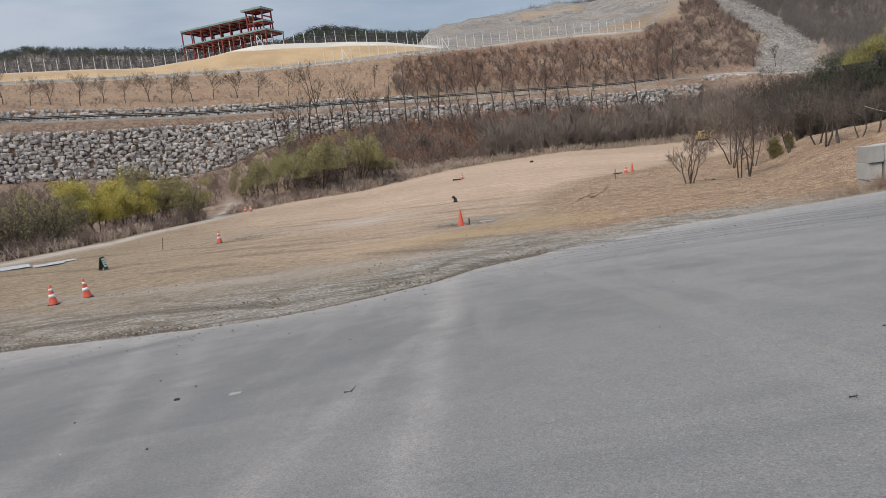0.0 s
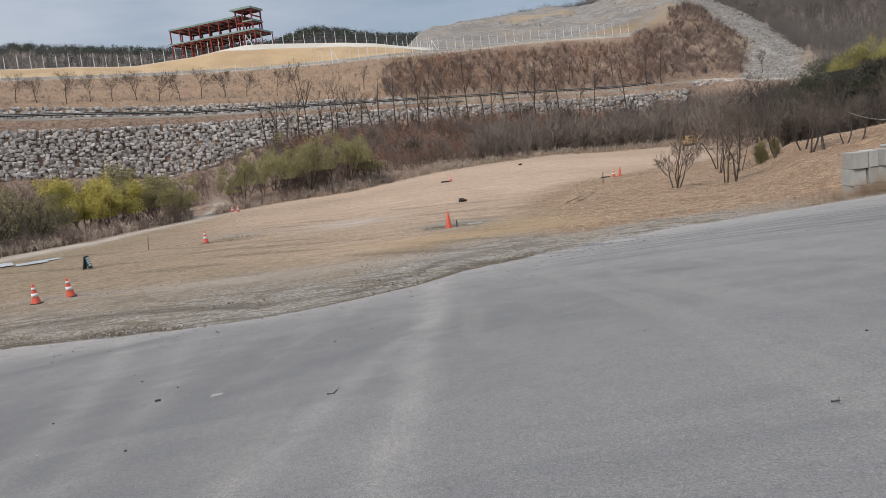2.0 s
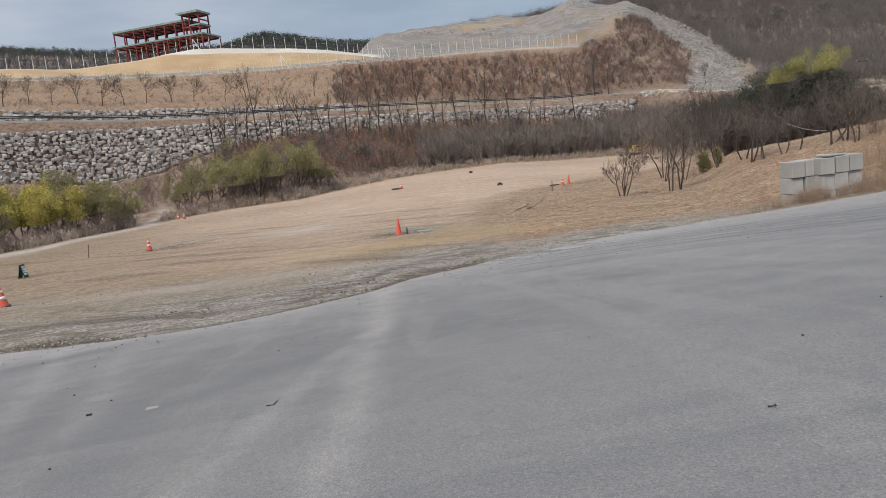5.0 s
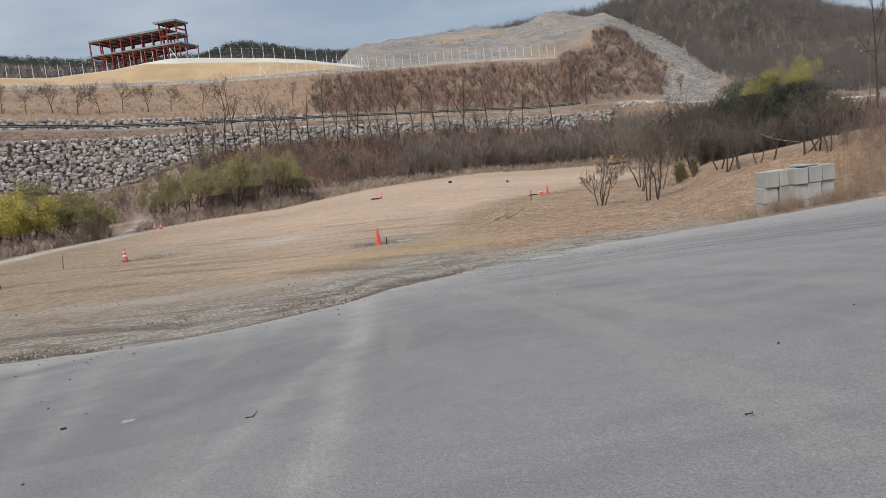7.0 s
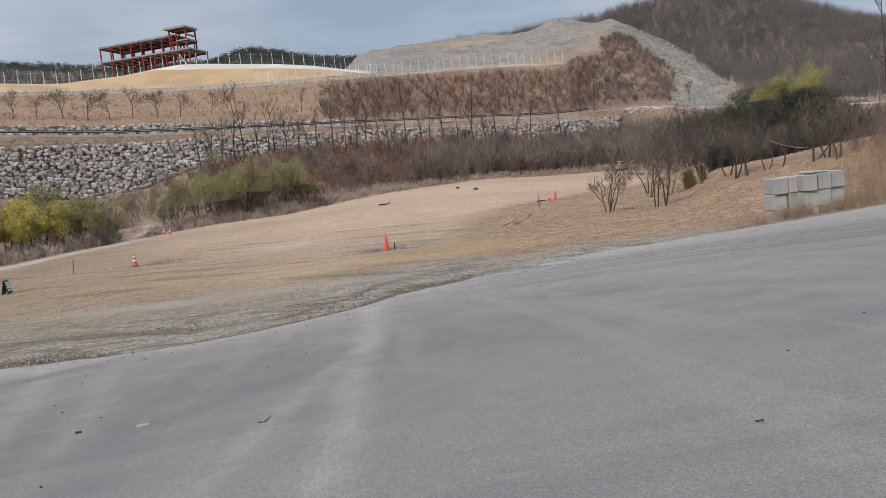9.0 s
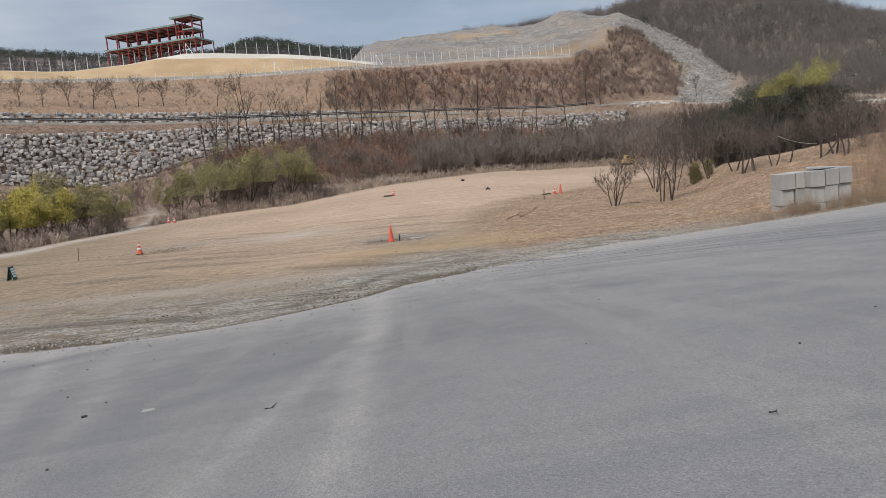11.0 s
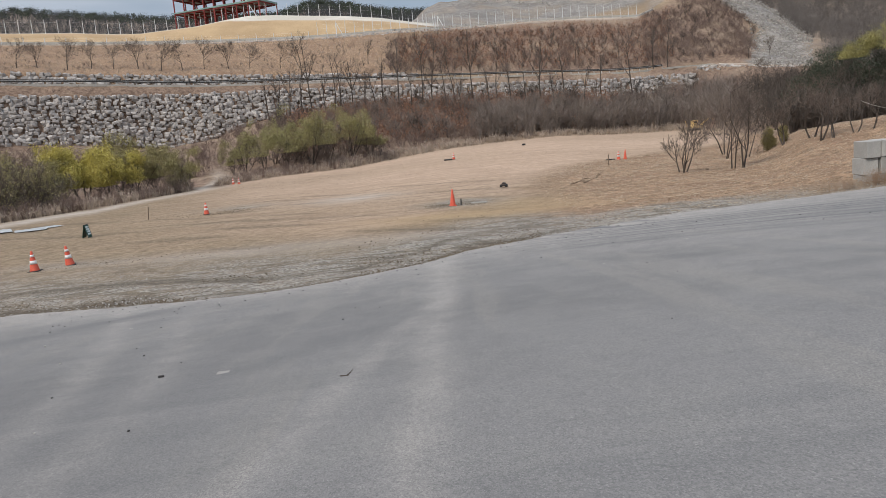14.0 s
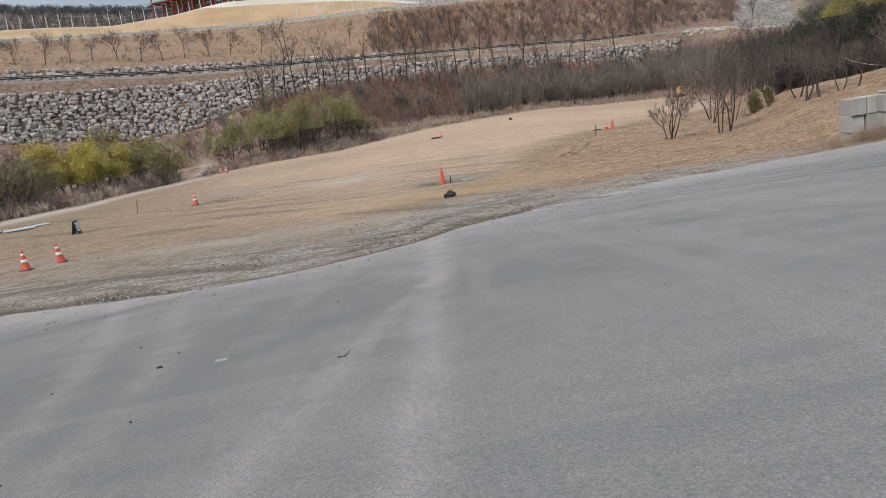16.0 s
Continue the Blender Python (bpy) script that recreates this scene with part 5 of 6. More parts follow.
def utility_pole(bearing, reach, top):
    x, y = (float(c) for c in bearing_point(bearing, reach))
    z = float(land_z(x, y))
    p = thing("utility_pole", pose(x, y, z, 0, 0, -bearing), "dark wooden utility pole with a crossarm", "utility pole", "utility poles")
    h = top - z
    part("pole", rod((0, 0, -0.3), (0, 0, h), 0.1, 0.06, 10), WOOD, p)
    part("crossarm", box(1.8, 0.1, 0.1, (0, 0, h - 0.7), 0.01), DARK_METAL, p)
    for dx in (-0.8, 0.0, 0.8):
        part("insulator", rod((dx, 0, h - 0.6), (dx, 0, h - 0.38), 0.05, 0.035, 8), CHALK, p)


utility_pole(36.3, 120, 13.7)
utility_pole(34.2, 150, 13.2)

# ---- trees ----
rng = np.random.default_rng(11)
orchard = []
for b in (-33.2, -31.5, -29.9, -28.3, -27.1, -25.3, -23.8, -22.4, -20.8, -19.3, -17.9, -16.4, -14.7, -13.2, -11.0, -9.5):
    x, y = bearing_point(b, on_line(ROW_TOP, b)[0] + 5.0)
    orchard.append((float(x), float(y), rng.uniform(0.85, 1.1)))
tree_things("young_tree", "young bare tree planted in a row on the straw slope", rng, orchard, 4, 6.6, 0.10, 3, "trees planted in a row", twig_width=0.011, twigs=4, kids=(5, 6), spread=0.85, lift=0.35, start=0.3, shrink=0.66)
slope_trees = [(-26.9, 142, 1.0), (-22.6, 142.4, 1.1), (-19, 147, 0.9), (-15.5, 148, 1.0), (-11, 150, 0.8), (-6.5, 150, 1.1), (-2, 152, 1.0), (0.4, 152.5, 0.9), (5, 155, 1.0), (8.8, 156, 1.1), (14, 158, 0.95), (23.3, 159, 1.15), (28.4, 160.5, 1.1), (37, 163, 0.9), (44.6, 166, 1.15), (-78.5, 128, 0.9), (-31, 143, 0.8), (53, 178, 0.9), (58, 183, 0.9)] + [(float(bearing_point(q, 148 + 0.9 * max(q, 0))[0]), float(bearing_point(q, 148 + 0.9 * max(q, 0))[1]), s) for q, s in ((-11.4, 0.8), (-9.8, 1.0), (-8.0, 0.75), (-7.0, 0.9), (-5.0, 0.8), (-3.6, 1.0), (-1.5, 0.8), (1.2, 0.95), (2.2, 0.7), (4.4, 0.9), (6.0, 0.8), (7.3, 0.9), (9.2, 0.75), (11.5, 0.9))]
tree_things("tall_bare_tree", "tall slender bare tree on the brushy slope", rng, slope_trees, 4, 17.0, 0.17, 3, "bare trees below the ramp", twig_width=0.012, twigs=3, kids=(4, 6), spread=0.68, lift=0.3, start=0.35, shrink=0.46)
upper = [(*[float(v) for v in bearing_point(b, on_line(ROW_TOP, b)[0] + d)], k) for b, d, k in ((-4.5, 6, 0.9), (0.5, 9, 0.9), (2.5, 14, 0.7), (6, 12, 0.8), (9.2, 13, 0.8), (11, 9, 1.0), (14.2, 10, 0.9), (16.5, 12, 0.9), (18, 7, 0.8), (23, 5, 0.9), (24.4, 7, 1.0))]
tree_things("hillside_tree", "bare tree on the brown hillside", rng, upper, 3, 8.0, 0.11, 3, "bare trees on the hillside", twig_width=0.011, twigs=3, kids=(4, 6), spread=0.65, lift=0.3, start=0.3, shrink=0.58)
tree_things("bare_shrub", "small vase-shaped bare shrub on the straw bank", rng, [(14.25, 43.6, 1.25)], 1, 3.0, 0.034, 3, "", stems=5, twig_width=0.006, twigs=3, kids=(4, 5), spread=0.75, lift=0.4, start=0.2, shrink=0.55, bend=0.16, lean=0.35, category="shrub")
tree_things("bare_tree", "multi-stemmed dark bare tree on the straw bank", rng, [(17.7, 43.1, 0.9), (17.2, 43.5, 0.75), (22.0, 57.0, 0.9), (21.0, 50.5, 0.6), (20.2, 52.0, 0.7)], 3, 7.2, 0.062, 4, "bare trees on the straw bank", stems=2, twig_width=0.006, twigs=3, kids=(4, 5), spread=0.8, lift=0.2, start=0.22, shrink=0.56, bend=0.2, lean=0.05)
bank = [(21.7, 42.4, 0.9), (22.2, 41.9, 0.8), (23.1, 41.2, 0.7), (23.4, 40.2, 0.6), (23.6, 37.6, 1.0), (24.0, 36.9, 0.9), (23.6, 35.3, 0.7), (27.5, 40.5, 0.9), (22.6, 45.0, 0.9), (23.3, 50.0, 0.8)]
tree_things("crooked_tree", "crooked bare tree on the crest of the straw bank", rng, bank, 3, 4.0, 0.07, 3, "crooked trees on the bank", stems=2, bend=0.22, twig_width=0.007, twigs=3, kids=(4, 5), spread=0.75, lift=0.25, start=0.3, shrink=0.6)
tree_things("lone_tree", "very tall thin bare tree behind the bank", rng, [(35.0, 47.0, 1.0), (41.5, 55.0, 0.8)], 2, 16.0, 0.09, 3, "tall trees behind the bank", lean=0.02, twig_width=0.012, twigs=3, kids=(5, 7), spread=0.55, lift=0.4, start=0.55, shrink=0.3)


def willow(name, label, spots, height, material, seed, leaves=5, size=0.13, leaf="thin fresh yellow-green foliage", stems=12, lean=0.42, group="willow bushes by the field", leaf_floor=0.0):
    r = np.random.default_rng(seed)
    tree_things(name, label, r, spots, min(3, len(spots)), height, 0.06, 3, group, stems=stems, twig_width=0.012, twigs=2, leaf=leaf, leaf_material=material,
                leaf_size=size, leaves=leaves, leaf_floor=leaf_floor, leaf_spread=0.24, kids=(4, 5), spread=0.8, lift=0.17, start=0.12, shrink=0.5, lean=lean, category="bush")


def at(b, r, k):
    x, y = bearing_point(b, r)
    return float(x), float(y), k


willow("willow_bush", "bright yellow budding willow bush by the track", [at(-25.5, 73, 1.08), at(-23.9, 74, 0.95)], 6.2, WILLOW_YELLOW, 21, 22, 0.13, "bright yellow spring leaves", 6, 0.3, leaf_floor=0.3)
willow("willow_bush", "olive-green budding willow bush by the track", [at(-21.9, 76, 0.92), at(-22.9, 81, 1.12), at(-19.5, 80, 0.82), at(-20.6, 83, 0.85), at(-27.4, 71, 0.75), at(-29.2, 74, 0.95), at(-18.5, 83, 0.5)], 6.0, WILLOW, 22, 15, 0.13, stems=5, lean=0.3, leaf_floor=0.35)
willow("willow_bush", "green budding willow bush at the field's edge", [at(-14.4, 99, 0.88), at(-13.0, 103, 0.9), at(-11.2, 102, 0.92), at(-9.5, 104, 1.2), at(-8.1, 108, 1.05), at(-6.4, 109, 1.12), at(-5.0, 111, 0.85), at(-10.4, 108, 1.1), at(-12.2, 107, 0.95), at(-15.3, 99, 0.55), at(-4.2, 113, 0.55)], 7.0, WILLOW_GREEN, 23, 9, 0.14, stems=5, lean=0.3, leaf_floor=0.35)
willow("willow_tree", "tall yellow-green budding willow behind the pines", [at(29.1, 76, 0.76), at(32.1, 78, 0.96)], 11.5, WILLOW_TALL, 24, 34, 0.13, "yellow-green spring leaves", 4, -0.17, "tall willows beyond the bank", 0.72)
willow("bare_bush", "brown leafless bush with a few olive leaves", [at(-28.6, 67, 0.95), at(-30.3, 65, 0.95), at(-32.2, 63, 0.95), at(-34, 61, 1.0), at(-29.6, 70, 1.1), at(-31.5, 69, 1.15), at(-33.2, 67, 1.1), at(-27.6, 68, 0.7), at(-19.2, 78, 0.5)], 5.6, WILLOW, 26, 1, 0.12, "sparse olive leaves", group="bare bushes by the track")
r = np.random.default_rng(31)
pines = [at(26.8, 80, 0.6), at(27.8, 84, 0.72), at(28.9, 79, 0.7), at(30.0, 84, 0.78), at(31.0, 78, 0.75), at(32.2, 82, 0.7), at(33.2, 79, 0.55), at(29.5, 88, 0.8), at(31.6, 90, 0.72), at(34.0, 85, 0.42)]
tree_things("pine_tree", "dark green spreading pine among bare trees", r, pines, 3, 11.5, 0.16, 3, "pines beyond the bank", stems=3, twig_width=0.014, twigs=2, leaf="dark green needle tufts", leaf_material=PINE,
            leaf_size=0.2, leaves=11, kids=(5, 6), spread=1.0, lift=0.08, start=0.2, shrink=0.6, lean=0.12)
small_pines = [(22.9, 51.5, 0.5), (23.6, 53.0, 0.6), (24.2, 52.0, 0.45)]
tree_things("young_pine", "small olive-green young pine on the straw bank", r, small_pines, 2, 3.4, 0.05, 2, "young pines on the bank", leaf="olive needle tufts", leaf_material=OLIVE_NEEDLE, leaf_size=0.14, leaves=14, twigs=2,
            kids=(12, 15), spread=0.8, lift=0.2, start=0.05, shrink=0.35)

# ---- brush, reeds, straw and far woods ----
def mound_spots(spots):
    z = land_z(spots[:, 0], spots[:, 1])
    cover = overgrown(np.degrees(np.arctan2(spots[:, 0], spots[:, 1])), z, wavy(spots[:, 0], spots[:, 1], 0.35, 7))
    return spots[cover > 0.5]


rng = np.random.default_rng(41)
low = [shrub_proto(rng, 72, 2.2, 1.3, 0.034) for _ in range(7)]
tall = [shrub_proto(rng, 80, 5.2, 0.75, 0.05) for _ in range(7)]
tuft = [shrub_proto(rng, 30, 0.9, 1.2, 0.04) for _ in range(5)]
thin_tuft = [shrub_proto(rng, 26, 0.8, 1.3, 0.02) for _ in range(5)]
reed = [shrub_proto(rng, 60, 1.9, 0.5, 0.006) for _ in range(4)]
spots = np.concatenate((between(rng, 1150, -12, 19, FIELD_END, WALL_FOOT, 0.12, 0.97, (0.6, 1.4)), between(rng, 500, -34, -10, GULLY, WALL_FOOT, 0.0, 0.85, (0.6, 1.1)), between(rng, 330, -34, -3, FIELD_END, GULLY, 0.02, 0.45, (0.35, 0.75)), between(rng, 200, 18, 22.6, GULLY, WALL_FOOT, 0, 1, (0.8, 1.6))))
scatter("slope_brush", "dense brown leafless brush on the slope", "brush", rng, low, spots, BRUSH)
spots = np.concatenate((between(rng, 420, 3, 21.5, FIELD_END, WALL_FOOT, 0.05, 0.5, (0.75, 1.15)), between(rng, 120, -9, 4, FIELD_END, WALL_FOOT, 0.2, 0.8, (0.5, 0.85)), between(rng, 40, 20, 22.6, GULLY, WALL_FOOT, 0.1, 0.7, (0.7, 1.2))))
scatter("dark_saplings", "dark thin saplings among the brown brush", "saplings", rng, tall, np.concatenate((between(rng, 230, -12, 20, FIELD_END, WALL_FOOT, 0.2, 1.0, (0.45, 0.9)), between(rng, 130, 24.5, 38, GULLY, WALL_FOOT, 0.0, 0.7, (0.6, 1.1)), between(rng, 190, 22.4, 27, GULLY, WALL_FOOT, 0.0, 0.9, (0.5, 1.0)), between(rng, 260, 25.3, 36, (FIELD_END[0], FIELD_END[1] * 0 + 63, FIELD_END[2]), (FIELD_END[0], FIELD_END[1] * 0 + 78, FIELD_END[2]), 0, 1, (0.4, 0.8)), between(rng, 240, -3, 21, ROW_TOP, PATH_FRONT, 0.05, 0.8, (0.25, 0.6)), mound_spots(between(rng, 160, 15.8, 24, PATH_FRONT, BERM, 0.05, 0.9, (0.25, 0.5))))), BARK)
scatter("sapling_thicket", "grey thicket of bare saplings beyond the field", "thicket", rng, tall, spots, GREY_BRUSH)
spots = np.concatenate((between(rng, 980, -3, 20, ROW_TOP, PATH_FRONT, 0.02, 0.8, (0.45, 1.1)), mound_spots(between(rng, 900, 16, 24, ROW_TOP, PATH_FRONT, 0.1, 1.0, (0.5, 1.1))), mound_spots(between(rng, 1300, 15.8, 24, PATH_FRONT, PLATEAU, 0, 0.85, (0.5, 1.0))), between(rng, 200, -34, -3, ROW_TOP, PATH_FRONT, 0.02, 0.98, (0.25, 0.5)), between(rng, 160, -34, 16, WALL_TOP, RAMP, 0.1, 0.8, (0.15, 0.35))))
scatter("hillside_brush", "reddish brown leafless brush on the hillside", "brush", rng, low, spots, BRUSH)
n = 1900
k = between(rng, n, -11, 14, FIELD_END, WALL_FOOT, 0.2, 0.95, (1, 1))
k = np.concatenate((k, between(rng, 1100, -2, 18, ROW_TOP, PATH_FRONT, 0.05, 0.82, (1, 1))))
heap = np.repeat(k[:, :2], 16, 0) + rng.normal(0, 0.55, (len(k) * 16, 2))
z = land_z(heap[:, 0], heap[:, 1]) + rng.uniform(0.5, 2.5, len(heap))
v, f = leaflets(rng, np.column_stack((heap, z)), 0.3)
tagged(new("dry_leaves", mesh_of("dry_leaves", v, f, DRY_LEAF)), "russet dry oak leaves clinging to the brush", "leaves", kind="stuff")
spots = np.concatenate((between(rng, 850, -9, 20, FIELD_END, GULLY, -0.1, 0.5, (0.4, 1.4)), between(rng, 420, -34, -9, FIELD_END, GULLY, 0.0, 0.3, (0.5, 1.2)), between(rng, 1500, -34, -3, ROW_TOP, PATH_FRONT, 0, 1, (0.25, 0.7))))
scatter("field_edge_straw", "pale dry grass fringe along the field edge", "grass", rng, tuft, spots, REED_PALE, 0.03)
m = 900
x = rng.uniform(14, 27, m)
spots = np.column_stack((x, edge_y(x) + 0.2 + rng.exponential(1.0, m), rng.uniform(0.08, 0.3, m) + 0.35 * ease(x, 17.5, 21) * rng.random(m)))
m = 130
x = rng.uniform(20.5, 29, m)
front = rng.uniform(16.2, 20.5, 260)
spots = np.concatenate((spots, np.column_stack((front, rng.uniform(27.95, 28.6, 260), rng.uniform(0.12, 0.42, 260))), np.column_stack((x, edge_y(x) + rng.uniform(0.6, 4.5, m), rng.uniform(0.4, 0.85, m)))))
scatter("dry_reeds", "tall pale dry reeds round the concrete blocks", "reeds", rng, reed, spots, REED, 0.03)
spots = np.column_stack((rng.uniform(23.5, 31, 60), rng.uniform(30.5, 37, 60), rng.uniform(0.45, 1.0, 60)))
scatter("bank_brush", "reddish brown leafless brush on the bank", "brush", rng, [shrub_proto(rng, 120, 2.2, 1.2, 0.009) for _ in range(3)], spots, BRUSH, 0.03)
x, y = rng.uniform(5, 27, 5200), rng.uniform(24, 60, 5200)
keep = (y > edge_y(x) + 0.5) & (x - 4 - 0.23 * (y - 34) > rng.uniform(-2, 3, 5200)) & (y < 62 + 0.9 * (x - 15))
spots = np.column_stack((x[keep], y[keep], rng.uniform(0.06, 0.2, keep.sum())))
scatter("bank_straw", "short dry straw on the bank", "grass", rng, thin_tuft, spots, STRAW, 0.01)
far_tree = []
for _ in range(5):
    v1, f1 = shrub_proto(rng, 52, 8.5, 0.6, 0.04)
    far_tree.append((v1, f1))
wide_tree = [shrub_proto(rng, 64, 8.5, 1.0, 0.045) for _ in range(6)]
spots = between(rng, 7500, -36, 4, DIP, HILLS, 0.2, 1.01, (0.8, 1.25))
scatter("distant_woods", "dark leafless woods on the distant hills", "woods", rng, far_tree, spots, HAZY_WOODS, 0.3)
spots = np.concatenate((between(rng, 9500, 3, 40, DIP, HILLS, 0.0, 1.03, (0.5, 0.95)), between(rng, 3600, 25, 40, RAMP_BACK, DIP, 0.03, 1.0, (0.4, 0.8))))
b = np.degrees(np.arctan2(spots[:, 0], spots[:, 1]))
reach = np.hypot(spots[:, 0], spots[:, 1])
spots = spots[(reach > 340) | (b > 25.2 + 2.4 * ease(reach, 300, 215) + 0.9 * wavy(spots[:, 0], spots[:, 1], 0.12, 2))]
scatter("hill_woods", "grey-brown leafless woods on the hills", "woods", rng, wide_tree, spots, HILL_WOODS, 0.3)
fir = []
for _ in range(4):
    pts = rng.normal(0, 1, (60, 3)) * (1.5, 1.5, 1.6) + (0, 0, 5.0)
    fir.append(leaflets(rng, pts, 1.5, 0.2))
spots = np.concatenate((between(rng, 900, -36, 0, DIP, HILLS, 0.7, 0.99, (0.7, 1.1)), between(rng, 110, 20, 40, DIP, HILLS, 0.1, 0.95, (0.4, 0.7))))
scatter("hill_pines", "scattered dark pines in the hill woods", "woods", rng, fir, spots, PINE, 0.3)

# ---- spoil rocks on the mound ----
spots = np.concatenate((between(rng, 3800, 19, 27, RAMP_BACK, PLATEAU, 0.0, 1.0, (0.12, 0.5)), between(rng, 400, 3, 22, BERM, PLATEAU, 0.0, 1.0, (0.15, 0.55))))
b = np.degrees(np.arctan2(spots[:, 0], spots[:, 1]))
z = land_z(spots[:, 0], spots[:, 1])
spots = spots[(b > rubble_edge(z)) | (np.hypot(spots[:, 0], spots[:, 1]) > 265)]
rock = []
for me in stone_meshes(rng, 4, STONE_REST):
    rock.append((np.array([tuple(v.co) for v in me.vertices]) * 1.3, np.array([tuple(p.vertices) for p in me.polygons])))
spots[:, 2] *= np.where(np.degrees(np.arctan2(spots[:, 0], spots[:, 1])) < 21.4, 0.6, 1.0)
scatter("spoil_rocks", "loose grey blasted rock on the spoil heap", "rocks", rng, rock, spots, SPOIL_ROCK, -0.05)

# ---- grit, pebbles and scraps ----
n = 2600
x = rng.uniform(-14, 24, n)
y = edge_y(x) + rng.exponential(0.9, n) - 0.12
grit_spots = np.column_stack((x, y, rng.uniform(0.012, 0.028, n)))
scatter("verge_gravel", "loose grey gravel along the asphalt edge", "gravel", rng, rock, grit_spots, SPOIL_ROCK, 0.0)


lump = []
for k in range(4):
    v = rng.normal(0, 1, (6, 3)) * 0.1 + np.array(((1, 0, 0), (-1, 0, 0), (0, 1, 0), (0, -1, 0), (0, 0, 0.7), (0.1, 0, -0.4)))
    lump.append((v, np.array(((0, 2, 4), (2, 1, 4), (1, 3, 4), (3, 0, 4), (2, 0, 5), (1, 2, 5), (3, 1, 5), (0, 3, 5)))))
n = 60000
x, y = rng.uniform(-42, 24, n), rng.uniform(17, 85, n) ** 1.0
streak = wavy(0.35 * (x * 0.93 + y * 0.37), 1.8 * (y * 0.93 - x * 0.37), 1.0, 3) + 0.7 * wavy(x, y, 0.3, 4)
far_off = np.hypot(x, y)
keep = (y > edge_y(x) + 0.3) & (streak + rng.normal(0, 0.45, n) > 0.62) & (far_off < on_line(FIELD_END, np.degrees(np.arctan2(x, y)))[0] - 1)
spots = np.column_stack((x[keep], y[keep], rng.uniform(0.008, 0.022, keep.sum()) * (0.6 + far_off[keep] / 80)))
scatter("dirt_clods", "scattered dark clods and ruts of loose dirt", "dirt", rng, lump, spots, CLOD, 0.0)
m = 900
spots = np.column_stack((rng.normal(1.0, 1.1, m), rng.normal(35.7, 0.75, m), rng.uniform(0.012, 0.034, m)))
x = rng.uniform(-13, 3, 12000)
y = edge_y(x) + 0.2 + rng.exponential(2.0, 12000)
thick = wavy(0.35 * (0.94 * x - 0.34 * y), 1.7 * (0.94 * y + 0.34 * x) * 0.6, 1.6, 4) + rng.normal(0, 0.2, 12000) > 0.18
spots = np.concatenate((spots, np.column_stack((x[thick], y[thick], rng.uniform(0.012, 0.04, thick.sum())))))
x = rng.uniform(-5, 3, 900)
spots = np.concatenate((spots, np.column_stack((x, edge_y(x) + 0.1 + rng.exponential(0.28, 900), rng.uniform(0.012, 0.045, 900))), np.column_stack((rng.normal(-13.2, 1.6, 350), rng.normal(25.4, 0.4, 350), rng.uniform(0.01, 0.025, 350))), np.column_stack((rng.normal(-12.4, 1.6, 350), rng.normal(43.4, 0.9, 350), rng.uniform(0.01, 0.05, 350)))))
scatter("dark_debris", "dark crumbled turf round the cones and along the asphalt", "debris", rng, lump, spots, TURF, 0.0)
n = 14000
x, y = rng.uniform(7, 28, n), rng.uniform(23, 66, n)
keep = (y > edge_y(x) + 0.5) & (x - 4 - 0.23 * (y - 34) > rng.uniform(-2, 3, n)) & (y < 62 + 0.9 * (x - 15))
x, y = x[keep], y[keep]
way = np.column_stack((rng.normal(0.5, 1, len(x)), rng.normal(0, 0.5, len(x)), rng.uniform(0.0, 0.25, len(x)))) * 0.17
v, f = blades(rng, np.column_stack((x, y, land_z(x, y) + 0.03)), way, np.full(len(x), 0.009))
tagged(new("fallen_straw", mesh_of("fallen_straw", v, f, STRAW)), "flattened straw stalks lying on the bank", "straw", kind="stuff")
n = 16000
x, y = rng.uniform(4, 28, n), rng.uniform(23, 66, n)
keep = (y > edge_y(x) + 0.4) & (x - 4 - 0.23 * (y - 34) > rng.uniform(-2, 3, n)) & (y < 62 + 0.9 * (x - 15)) & (wavy(x * 0.5, y, 1.1, 6) > 0.05)
spots = np.column_stack((x[keep], y[keep], rng.uniform(0.012, 0.034, keep.sum())))
scatter("bank_litter", "dark dead leaves and clods on the bank", "litter", rng, lump, spots, CLOD, 0.0)


def on_road(x, y, sink=0.0, turn=0.0):
    return pose(x, y, float(road_z(np.array(x), np.array(y))) - sink, 0, 0, turn)


DARK_STONE = varied("dark_pebble", (0.035, 0.033, 0.032), (0.07, 0.065, 0.06), 8, 60, 0.9, bump=0.3)
pebbles = stone_meshes(rng, 3, DARK_STONE)
pale_pebbles = stone_meshes(rng, 3, KERB)
for i in range(150):
    u = rng.random()
    x = rng.uniform(-10, 9)
    y = edge_y(x) - rng.exponential(1.8) - 0.2 if u < 0.6 else rng.uniform(4, 20)
    if y > edge_y(x) - 0.1:
        continue
    me = (pebbles if rng.random() < 0.7 else pale_pebbles)[int(rng.integers(0, 3))]
    ob = tagged(new("pebble", me), "small loose pebble lying on the asphalt", "pebble", "pebbles on the asphalt")
    s = rng.uniform(0.008, 0.015) + 0.0008 * float(y)
    ob.matrix_world = on_road(float(x), float(y), -0.25 * s, rng.uniform(0, 360)) @ Matrix.Diagonal((s, s * 0.8, s * 0.6, 1))

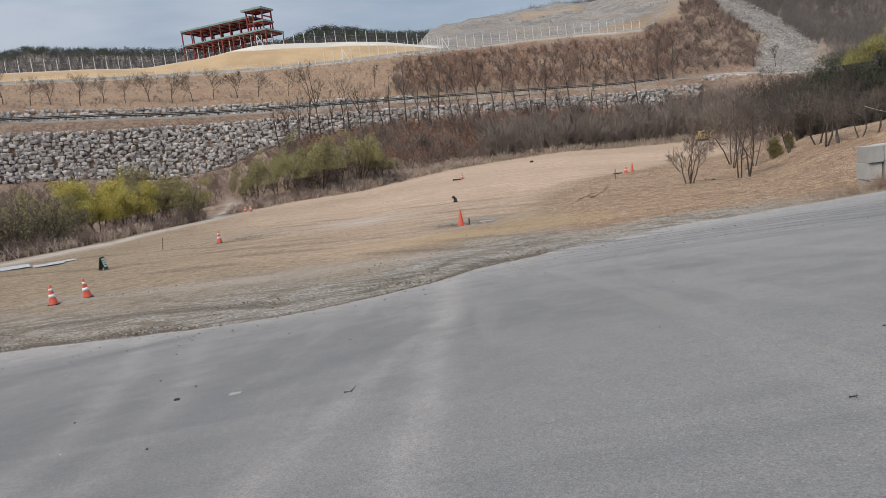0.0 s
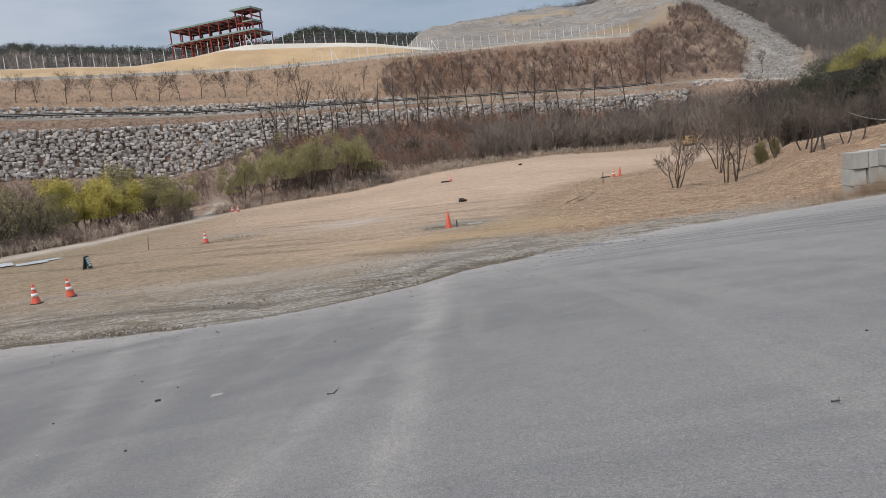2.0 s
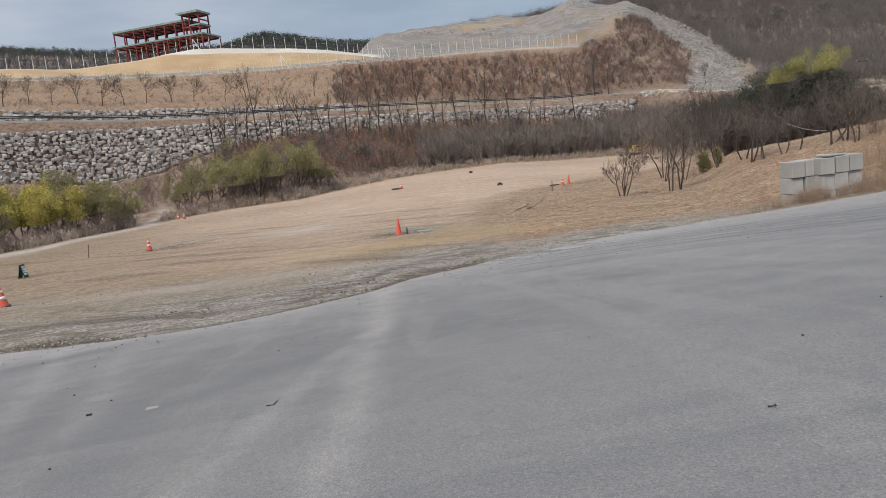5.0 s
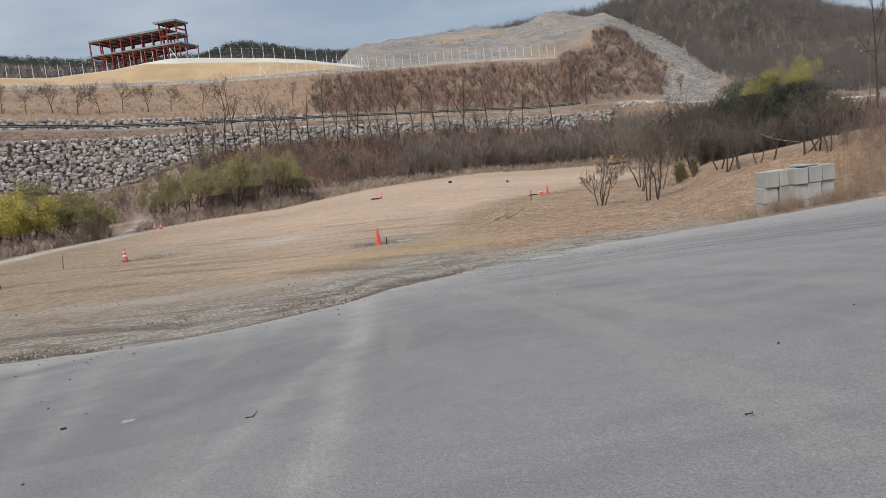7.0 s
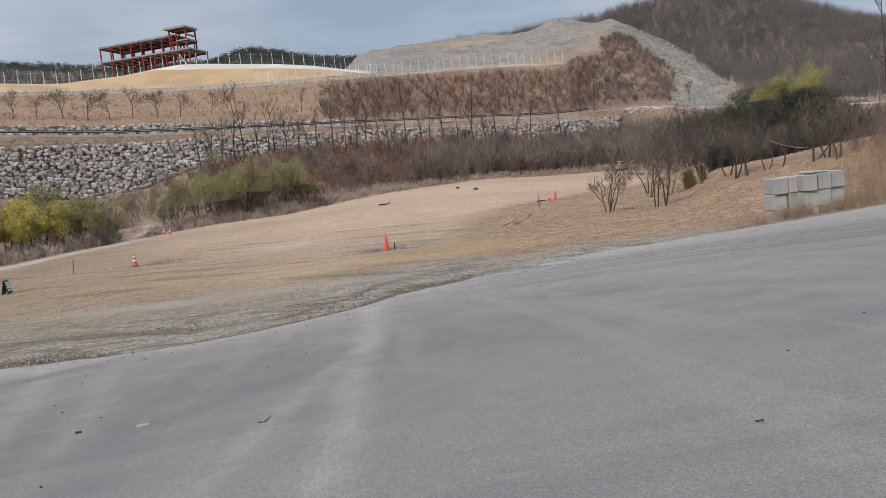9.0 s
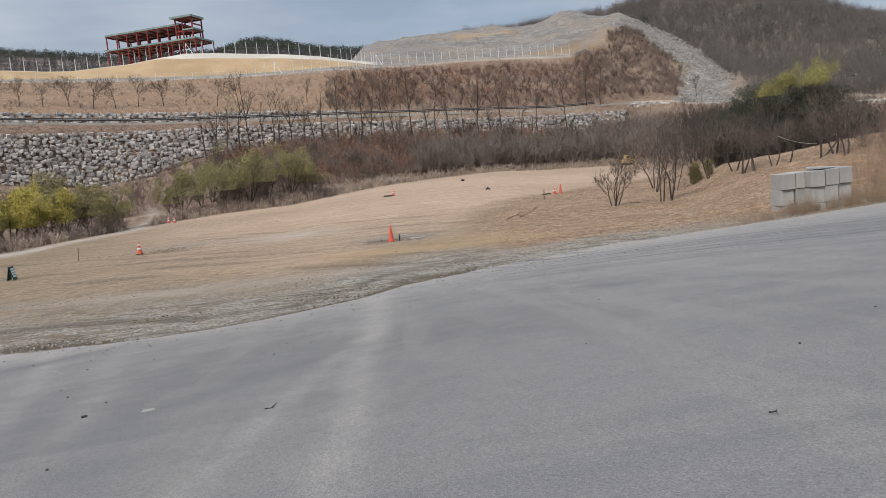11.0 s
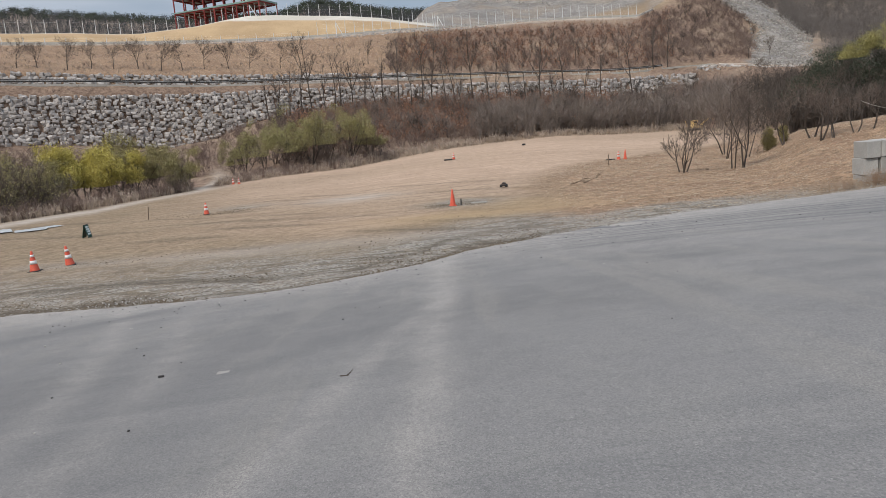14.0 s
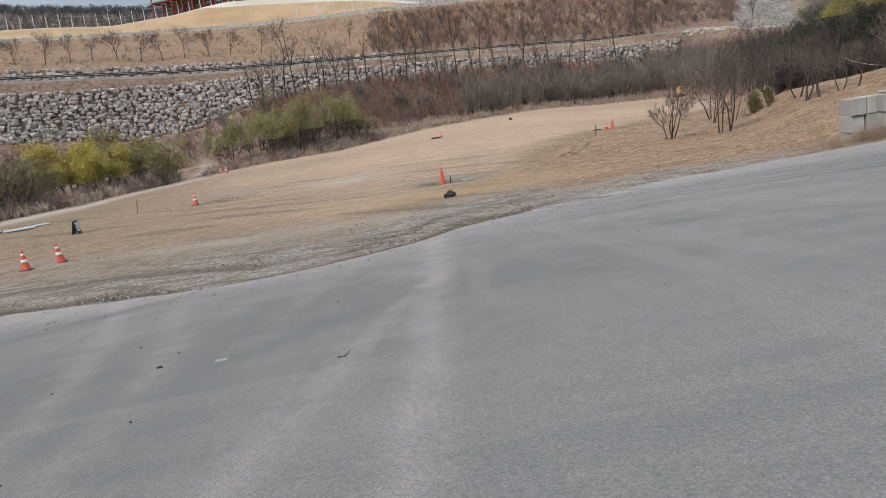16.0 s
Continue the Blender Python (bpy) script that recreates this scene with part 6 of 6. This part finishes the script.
segs = []
grow(np.random.default_rng(5), (-0.035, 0, 0.008), (1, 0.2, 0.1), 0.045, 0.006, 0, 1, segs, kids=(3, 4), spread=0.9, lift=0.02)
v, f = tubes(segs, 5)
tagged(new("twig", mesh_of("twig", v, f, DARK_STONE)), "small dark broken twig lying on asphalt", "twig").matrix_world = on_road(1.906, 3.603, 0.0, -30)
segs = []
grow(np.random.default_rng(8), (-0.05, 0, 0.008), (1, 0.1, 0.06), 0.12, 0.006, 0, 1, segs, kids=(4, 5), spread=0.6, lift=0.05)
v, f = tubes(segs, 5)
tagged(new("twig", mesh_of("twig", v, f, BARK)), "small dark broken twig lying on asphalt", "twig").matrix_world = on_road(-1.06, 6.05, 0.0, 15)
bar_me = box(0.055, 0.022, 0.02, bevel=0.005)
chip_data = bpy.data.meshes.new("wood_chip")
bar_me.to_mesh(chip_data)
bar_me.free()
chip_data.materials.append(DARK_STONE)
tagged(new("wood_chip", chip_data), "dark wood chip lying on the asphalt", "chip").matrix_world = on_road(-2.97, 7.11, 0.0, 10)
bar_me = box(0.11, 0.09, 0.004, bevel=0.001)
chip_data = bpy.data.meshes.new("paper_scrap")
bar_me.to_mesh(chip_data)
bar_me.free()
chip_data.materials.append(SPOIL_ROCK)
tagged(new("paper_scrap", chip_data), "flat pale scrap stuck to the asphalt", "scrap").matrix_world = on_road(-2.32, 6.92, 0.0, 5)

# cut branches lying in the straw
for i, (x, y) in enumerate(((7.6, 41.0), (8.3, 41.4), (20.4, 50.2), (16.0, 44.6))):
    segs = []
    grow(np.random.default_rng(60 + i), (-0.5, 0, 0.04), (1, 0.1, 0.05), 1.0, 0.035, 0, 2, segs, kids=(4, 5), spread=0.6, lift=0.05)
    v, f = tubes(segs, 5)
    tagged(new("cut_branch", mesh_of("cut_branch", v, f, WOOD)), "dry cut branch lying in the straw", "branch", "cut branches").matrix_world = grounded(x, y, 25 * i + 10, 0.0)

# a pale cable slung between the trees on the crest
c0, c1 = np.array((22.74, 40.12, 3.35)), np.array((23.5, 37.6, 2.75))
run = [c0 + (c1 - c0) * t - np.array((0, 0, 0.12 * 4 * t * (1 - t))) for t in np.linspace(0, 1, 9)]
v, f = tubes([(p, q, 0.009, 0.009, 0) for p, q in zip(run, run[1:])], 5)
tagged(new("cable", mesh_of("cable", v, f, KERB)), "pale cable slung between crooked bank trees", "cable")

car, car_wheels = model_car()


def motions():
    """The model car rolls over, rights itself, drives off, turns and comes back."""
    way = [(0.0, 0.32, 50.3, 100), (0.4, 0.28, 50.1, 90), (0.7, 0.29, 50.05, 85), (1.0, 0.25, 50.0, 80), (1.3, 0.36, 49.95, -70), (1.6, 0.85, 50.0, -65), (2.0, 1.8, 50.4, -60), (2.3, 2.4, 51.0, -45), (2.6, 2.8, 52.2, -15),
           (3.0, 3.4, 53.7, -25), (3.5, 4.6, 55.5, -38), (4.1, 6.8, 58.4, -36), (5.2, 11.2, 68.5, -22), (6.3, 15.4, 80.7, -16), (6.7, 16.5, 84.4, -15), (7.0, 17.2, 87.2, -10), (7.3, 17.5, 89.4, 5), (7.6, 17.2, 90.6, 50),
           (8.0, 16.3, 91.3, 80), (8.4, 14.9, 91.3, 90), (8.8, 13.5, 90.9, 105), (9.1, 12.6, 90.0, 130), (9.8, 11.3, 84.5, 170), (10.5, 11.0, 77.5, 178), (11.3, 11.1, 70.8, 180), (11.8, 10.9, 67.0, 175), (12.1, 10.4, 64.0, 170),
           (12.4, 9.6, 60.8, 166), (12.7, 8.5, 57.0, 160), (13.1, 6.8, 52.6, 157), (13.5, 5.1, 48.3, 158), (13.9, 3.9, 44.0, 160), (14.3, 2.95, 40.4, 170), (14.7, 2.3, 37.2, 176), (15.1, 1.75, 33.8, 174), (15.5, 1.22, 31.6, 164), (16.0, 0.59, 29.6, 162)]
    rows, rolled, last = [], 0.0, None
    spins = {i: [] for i in range(4)}
    for t, x, y, heading in way:
        z = float(land_z(x, y)) + 0.035 * float(wavy(np.array(x), np.array(y), 1.1, 5))
        if t == 0.0:
            rows += [(0.0, pose(x, y, z + 0.18, 78, 0, heading)), (0.1, pose(x, y, z + 0.17, 70, 8, heading)), (0.2, pose(x, y, z + 0.12, 40, 12, heading)), (0.3, pose(x, y, z + 0.06, 10, 5, heading))]
            continue
        rows.append((t, pose(x, y, z, 0, 0, heading)))
    walk(car, rows)
    for i, (w, x, y) in enumerate(car_wheels):
        walk(w, [(0.0, pose(x, y, 0.09)), (0.4, pose(x, y, 0.09, -60)), (1.3, pose(x, y, 0.09, -80))] + [(1.6 + 0.4 * k, pose(x, y, 0.09, -80 - 75 * (k + 1))) for k in range(37)])


motions()
